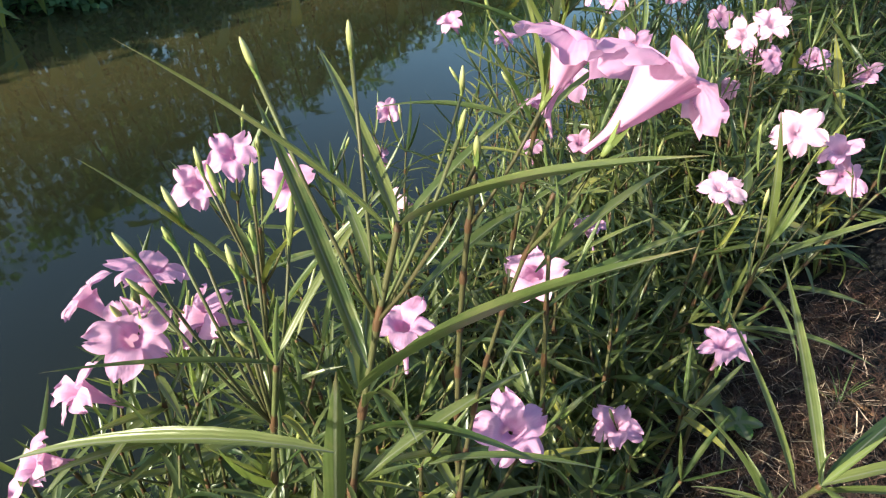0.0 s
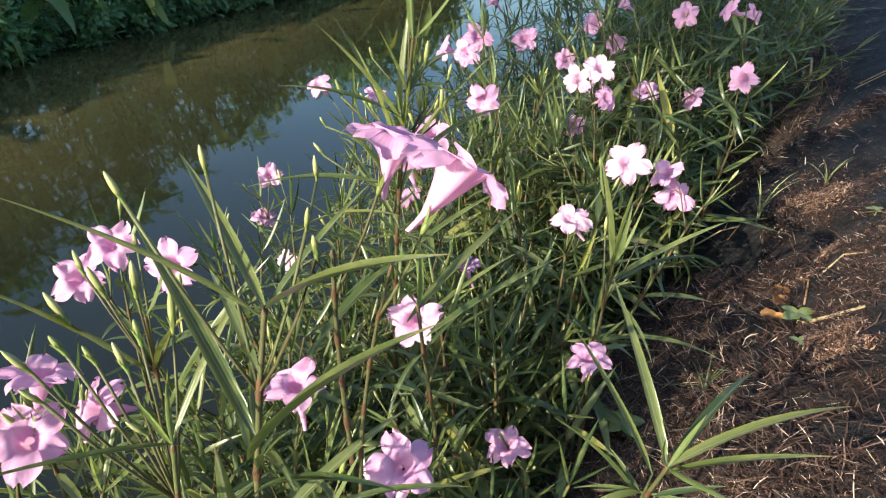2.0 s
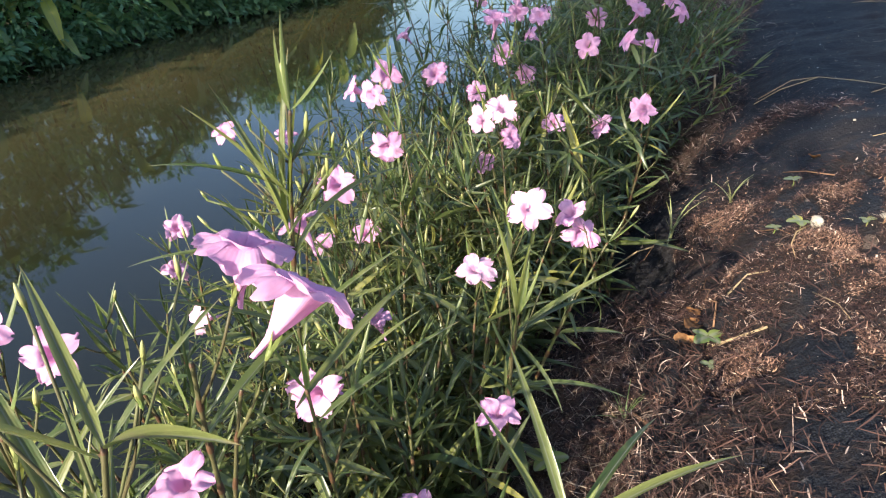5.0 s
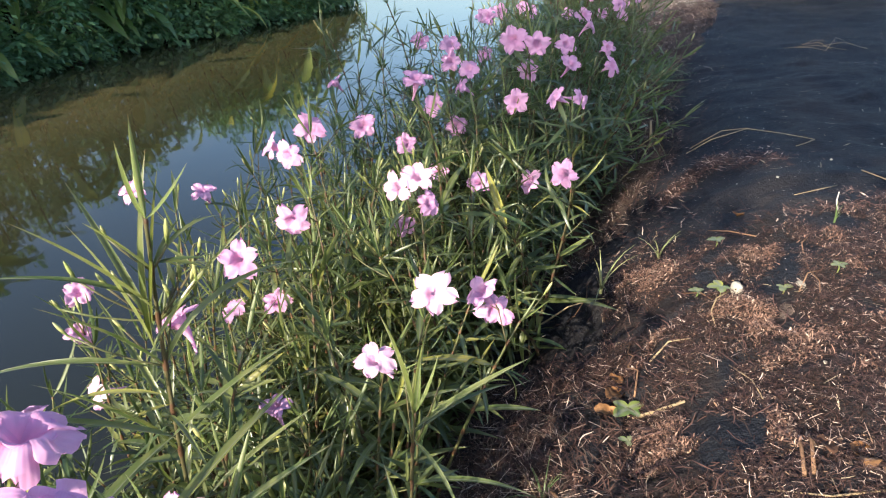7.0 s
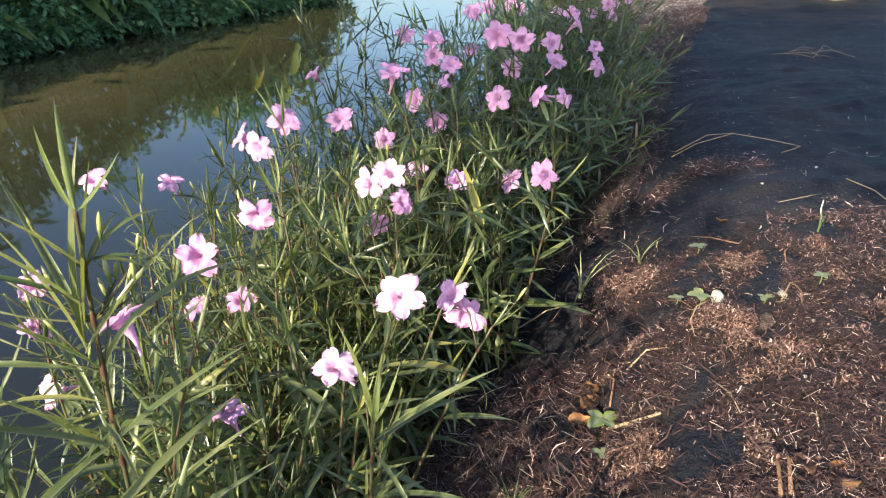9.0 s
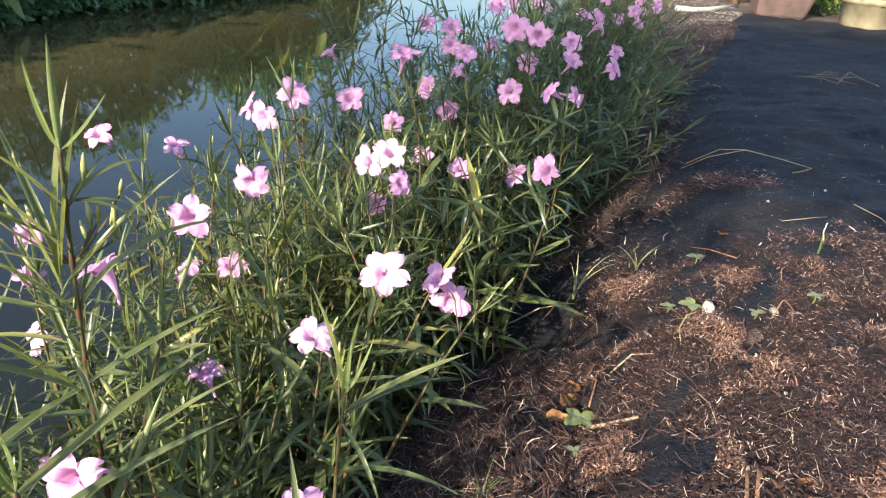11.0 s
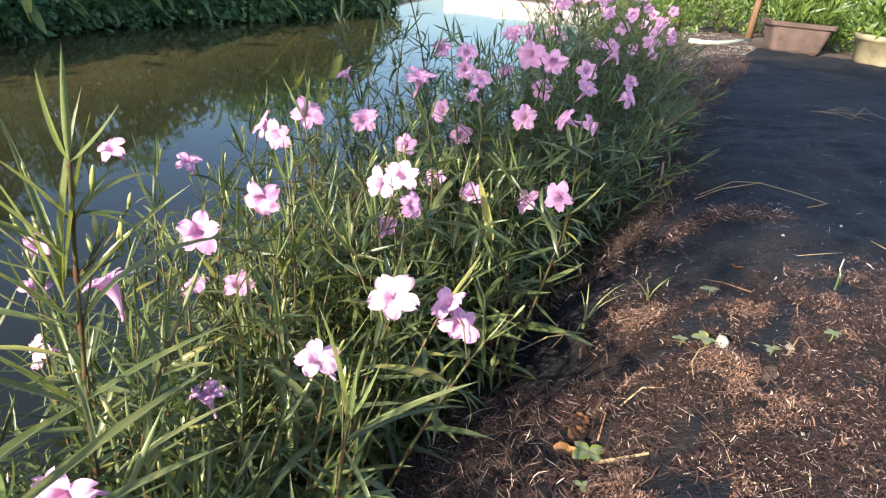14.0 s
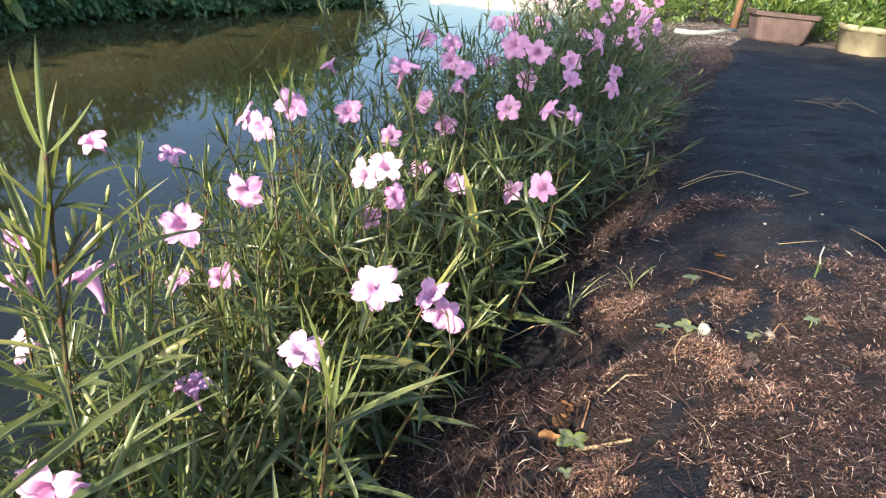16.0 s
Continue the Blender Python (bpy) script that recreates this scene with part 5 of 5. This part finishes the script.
while y < 8.3:
    bank_shrub(shore(y) + rb.uniform(-0.08, 0.08), y, bank_top(y) * rb.uniform(0.92, 1.02), 100 + k)
    if k % 2 == 0:
        bank_shrub(shore(y) - 0.52 + rb.uniform(-0.1, 0.1), y + 0.2, bank_top(y) * rb.uniform(0.80, 0.92), 300 + k)
    y, k = y + rb.uniform(0.36, 0.50), k + 1


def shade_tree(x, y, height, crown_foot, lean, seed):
    """An unseen tree added to cast shade: tapered trunk, limbs, and a crown of many leaf clumps with gaps."""
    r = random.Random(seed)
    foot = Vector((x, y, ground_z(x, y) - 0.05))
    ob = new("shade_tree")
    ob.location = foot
    tagged(ob, "unseen leafy tree added to shade the far hedge and mat", "tree")
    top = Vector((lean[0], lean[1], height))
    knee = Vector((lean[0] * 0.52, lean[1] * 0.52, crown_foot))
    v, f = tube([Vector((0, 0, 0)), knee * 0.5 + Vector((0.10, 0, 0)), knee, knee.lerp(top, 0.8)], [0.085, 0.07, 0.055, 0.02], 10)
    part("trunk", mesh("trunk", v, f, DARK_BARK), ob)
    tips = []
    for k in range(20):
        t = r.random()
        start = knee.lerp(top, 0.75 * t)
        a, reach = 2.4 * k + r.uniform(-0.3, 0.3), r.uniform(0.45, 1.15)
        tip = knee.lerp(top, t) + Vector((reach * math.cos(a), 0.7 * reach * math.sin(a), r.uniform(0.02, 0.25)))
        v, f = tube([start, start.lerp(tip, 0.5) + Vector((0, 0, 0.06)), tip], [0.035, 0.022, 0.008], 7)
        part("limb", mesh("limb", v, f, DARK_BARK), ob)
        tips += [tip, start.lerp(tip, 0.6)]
    for k in range(4):  # limbs that reach over the path, placed to shade the mat
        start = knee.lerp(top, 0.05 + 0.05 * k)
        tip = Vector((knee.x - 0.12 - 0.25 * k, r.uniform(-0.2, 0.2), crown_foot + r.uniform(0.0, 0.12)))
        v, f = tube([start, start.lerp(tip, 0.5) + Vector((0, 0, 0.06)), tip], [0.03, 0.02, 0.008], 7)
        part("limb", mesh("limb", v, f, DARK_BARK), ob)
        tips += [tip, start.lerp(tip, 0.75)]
    for k in range(9):  # low limbs over the water's edge, placed to shade the hedge
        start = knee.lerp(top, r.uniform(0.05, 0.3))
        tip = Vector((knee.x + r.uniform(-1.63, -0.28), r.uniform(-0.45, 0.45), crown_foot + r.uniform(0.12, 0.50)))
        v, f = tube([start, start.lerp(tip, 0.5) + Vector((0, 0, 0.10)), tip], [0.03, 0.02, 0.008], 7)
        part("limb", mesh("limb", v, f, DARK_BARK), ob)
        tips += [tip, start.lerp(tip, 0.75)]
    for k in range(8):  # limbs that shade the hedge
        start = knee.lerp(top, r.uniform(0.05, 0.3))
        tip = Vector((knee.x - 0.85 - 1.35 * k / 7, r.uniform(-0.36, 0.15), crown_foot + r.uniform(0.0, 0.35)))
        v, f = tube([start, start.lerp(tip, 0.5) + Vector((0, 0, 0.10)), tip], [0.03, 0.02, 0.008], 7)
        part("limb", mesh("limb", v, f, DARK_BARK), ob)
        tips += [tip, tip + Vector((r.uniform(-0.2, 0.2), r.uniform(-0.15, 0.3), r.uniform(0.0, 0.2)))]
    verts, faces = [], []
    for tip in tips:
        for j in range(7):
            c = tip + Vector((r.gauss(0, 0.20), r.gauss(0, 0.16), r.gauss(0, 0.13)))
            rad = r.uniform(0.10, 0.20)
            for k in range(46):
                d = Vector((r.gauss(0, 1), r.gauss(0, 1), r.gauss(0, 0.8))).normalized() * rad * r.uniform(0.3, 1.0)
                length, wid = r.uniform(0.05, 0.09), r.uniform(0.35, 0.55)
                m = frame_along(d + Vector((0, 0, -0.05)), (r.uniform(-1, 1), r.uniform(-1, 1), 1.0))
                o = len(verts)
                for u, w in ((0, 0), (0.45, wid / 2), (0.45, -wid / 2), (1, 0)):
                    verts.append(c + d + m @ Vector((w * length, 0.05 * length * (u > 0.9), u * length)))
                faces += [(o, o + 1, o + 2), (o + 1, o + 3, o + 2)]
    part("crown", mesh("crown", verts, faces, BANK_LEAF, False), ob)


# out of view behind the camera, added for the shade on hedge and mat
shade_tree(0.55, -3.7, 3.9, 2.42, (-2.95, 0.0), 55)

# the pale wall where the canal ends
for k in range(14):
    x = -4.6 + 0.36 * k
    bm = bmesh.new()
    bmesh.ops.create_cube(bm, size=1.0, matrix=Matrix.Translation((0, 0, 0.30)) @ Matrix.Diagonal((0.357, 0.10, 0.62, 1)))
    bmesh.ops.bevel(bm, geom=bm.edges[:], offset=0.004, segments=1, affect="EDGES")
    me = bpy.data.meshes.new("fence_panel")
    bm.to_mesh(me)
    bm.free()
    me.materials.append(CONCRETE)
    ob = tagged(new("fence_panel", me), "pale weathered panel of a low wall past the canal", "wall panel", "low wall at the canal end")
    ob.location = (x, 19.6, ground_z(x, 19.6) - 0.05)

# ---- garden corner past the mat ----
def leafy_mass(name, parent, centre, size, count, leaf, mat, seed, up=0.6, wide=0.20):
    """A crown of many small leaves under its plant."""
    r = random.Random(seed)
    verts, faces = [], []
    for k in range(count):
        p = Vector(centre) + Vector((r.uniform(-1, 1) * size[0], r.uniform(-1, 1) * size[1], (r.random() ** 0.8) * size[2]))
        length = leaf * r.uniform(0.6, 1.3)
        d = Vector((r.gauss(0, 0.6), r.gauss(0, 0.6) - 0.3, up + r.gauss(0, 0.4))).normalized()
        m = frame_along(d, (r.uniform(-1, 1), r.uniform(-1, 1), 0.3))
        o = len(verts)
        for u, w in ((0, 0), (0.4, wide), (0.4, -wide), (1, 0)):
            verts.append(p + m @ Vector((w * length, 0.04 * length * (u > 0.9), u * length)))
        faces += [(o, o + 1, o + 2), (o + 1, o + 3, o + 2)]
    return part(name, mesh(name, verts, faces, mat, False), parent)


def garden_bush(x, y, w, h, seed, label):
    ob = new("garden_bush")
    ob.location = (x, y, ground_z(x, y) - 0.01)
    tagged(ob, label, "bush", "green plants behind the mat")
    r = random.Random(seed)
    for k in range(6):
        e = Vector((r.uniform(-w, w) * 0.8, r.uniform(-0.12, 0.12), h * r.uniform(0.5, 0.9)))
        v, f = tube([Vector((e.x * 0.6, e.y * 0.6, 0)), e * 0.6 + Vector((0, 0, 0.02)), e], [0.006, 0.005, 0.003], 5)
        part("stem", mesh("stem", v, f, STEM), ob)
    leafy_mass("crown", ob, (0, 0, 0.02), (w, 0.18, h), 1100, 0.055, GARDEN_LEAF, seed)


for k, (x, y, w, h) in enumerate(((0.45, 5.75, 0.26, 0.42), (0.95, 6.05, 0.28, 0.50), (1.45, 6.3, 0.3, 0.5), (1.95, 6.0, 0.3, 0.5), (2.5, 5.8, 0.35, 0.5), (0.15, 6.6, 0.35, 0.6), (3.1, 5.6, 0.35, 0.5), (0.70, 6.9, 0.45, 0.7), (1.5, 7.2, 0.5, 0.8), (2.3, 7.0, 0.5, 0.8), (3.1, 7.0, 0.5, 0.8), (1.75, 5.35, 0.22, 0.34), (2.3, 5.2, 0.25, 0.4))):
    garden_bush(x, y, w, h, 60 + k, "leafy bright green garden bush behind the mat")


def long_planter(x, y, turn):
    """A trough with a rolled rim, sloping sides and feet, filled with soil and plants."""
    ob = new("planter")
    ob.matrix_basis = Matrix.Translation((x, y, max(ground_z(x, y), 0.03) + 0.004)) @ Matrix.Rotation(turn, 4, "Z") @ Matrix.Diagonal((1.28, 1.2, 1.12, 1))
    tagged(ob, "long pinkish-brown plastic trough planted with green shoots", "planter")
    bm = bmesh.new()
    rings = ((0.0, 0.135, 0.075), (0.02, 0.145, 0.085), (0.17, 0.172, 0.108), (0.172, 0.188, 0.122), (0.200, 0.192, 0.126), (0.202, 0.172, 0.108), (0.165, 0.165, 0.100))
    prev = None
    for z, hx, hy in rings:
        ring = []
        for cx, cy, a0 in ((1, 1, 0), (-1, 1, 90), (-1, -1, 180), (1, -1, 270)):
            for s in range(4):
                a = radians(a0 + 30 * s)
                ring.append(bm.verts.new((cx * (hx - 0.03) + 0.03 * math.cos(a), cy * (hy - 0.03) + 0.03 * math.sin(a), z)))
        if prev:
            for i in range(16):
                bm.faces.new((prev[i], prev[(i + 1) % 16], ring[(i + 1) % 16], ring[i]))
        else:
            bm.faces.new(list(reversed(ring)))
        prev = ring
    me = bpy.data.meshes.new("trough")
    bm.to_mesh(me)
    bm.free()
    me.materials.append(TERRACOTTA)
    part("trough", me, ob)
    v, f = sheet(spaced((-0.165, 0.165, 0.03)), spaced((-0.10, 0.10, 0.03)), lambda a, b: 0.175 + 0.012 * noise.noise((a * 20, b * 20, 2)))
    part("soil", mesh("soil", v, f, POT_SOIL), ob)
    leafy_mass("foliage", ob, (0, 0, 0.18), (0.155, 0.10, 0.20), 1900, 0.095, GARDEN_LEAF, 77, 1.4, 0.07)


long_planter(1.27, 4.72, 0.10)


def round_pot(x, y):
    ob = new("round_pot")
    ob.location = (x, y, max(ground_z(x, y), 0.03) + 0.004)
    tagged(ob, "worn cream round pot with green plants on the mat", "pot")
    v, f = lathe([(0.165, 0.0), (0.175, 0.012), (0.195, 0.160), (0.212, 0.165), (0.215, 0.200), (0.198, 0.205), (0.190, 0.175)], 32)
    part("body", mesh("body", v, f, CREAM), ob)
    v, f = lathe([(0.191, 0.172), (0.12, 0.184), (0.04, 0.188)], 24)
    f.append(tuple(range(len(v) - 24, len(v))))
    part("soil", mesh("soil", v, f, POT_SOIL), ob)
    leafy_mass("foliage", ob, (0, 0, 0.165), (0.19, 0.19, 0.28), 1500, 0.07, GARDEN_LEAF, 78, 0.8)


round_pot(1.83, 4.50)
stick("wooden_stake", [(1.13, 5.60, 0.0), (1.135, 5.60, 0.4), (1.145, 5.60, 0.9)], 0.035, BARK, "brown wooden stake standing among the green plants", "stake")
stick("pale_pipe", [(0.505, 4.66, 0.045), (0.60, 4.60, 0.050), (0.72, 4.66, 0.055), (0.90, 4.95, 0.055), (1.09, 5.29, 0.055)], 0.024, PIPE, "pale grey-green plastic pipe lying on the soil", "pipe")
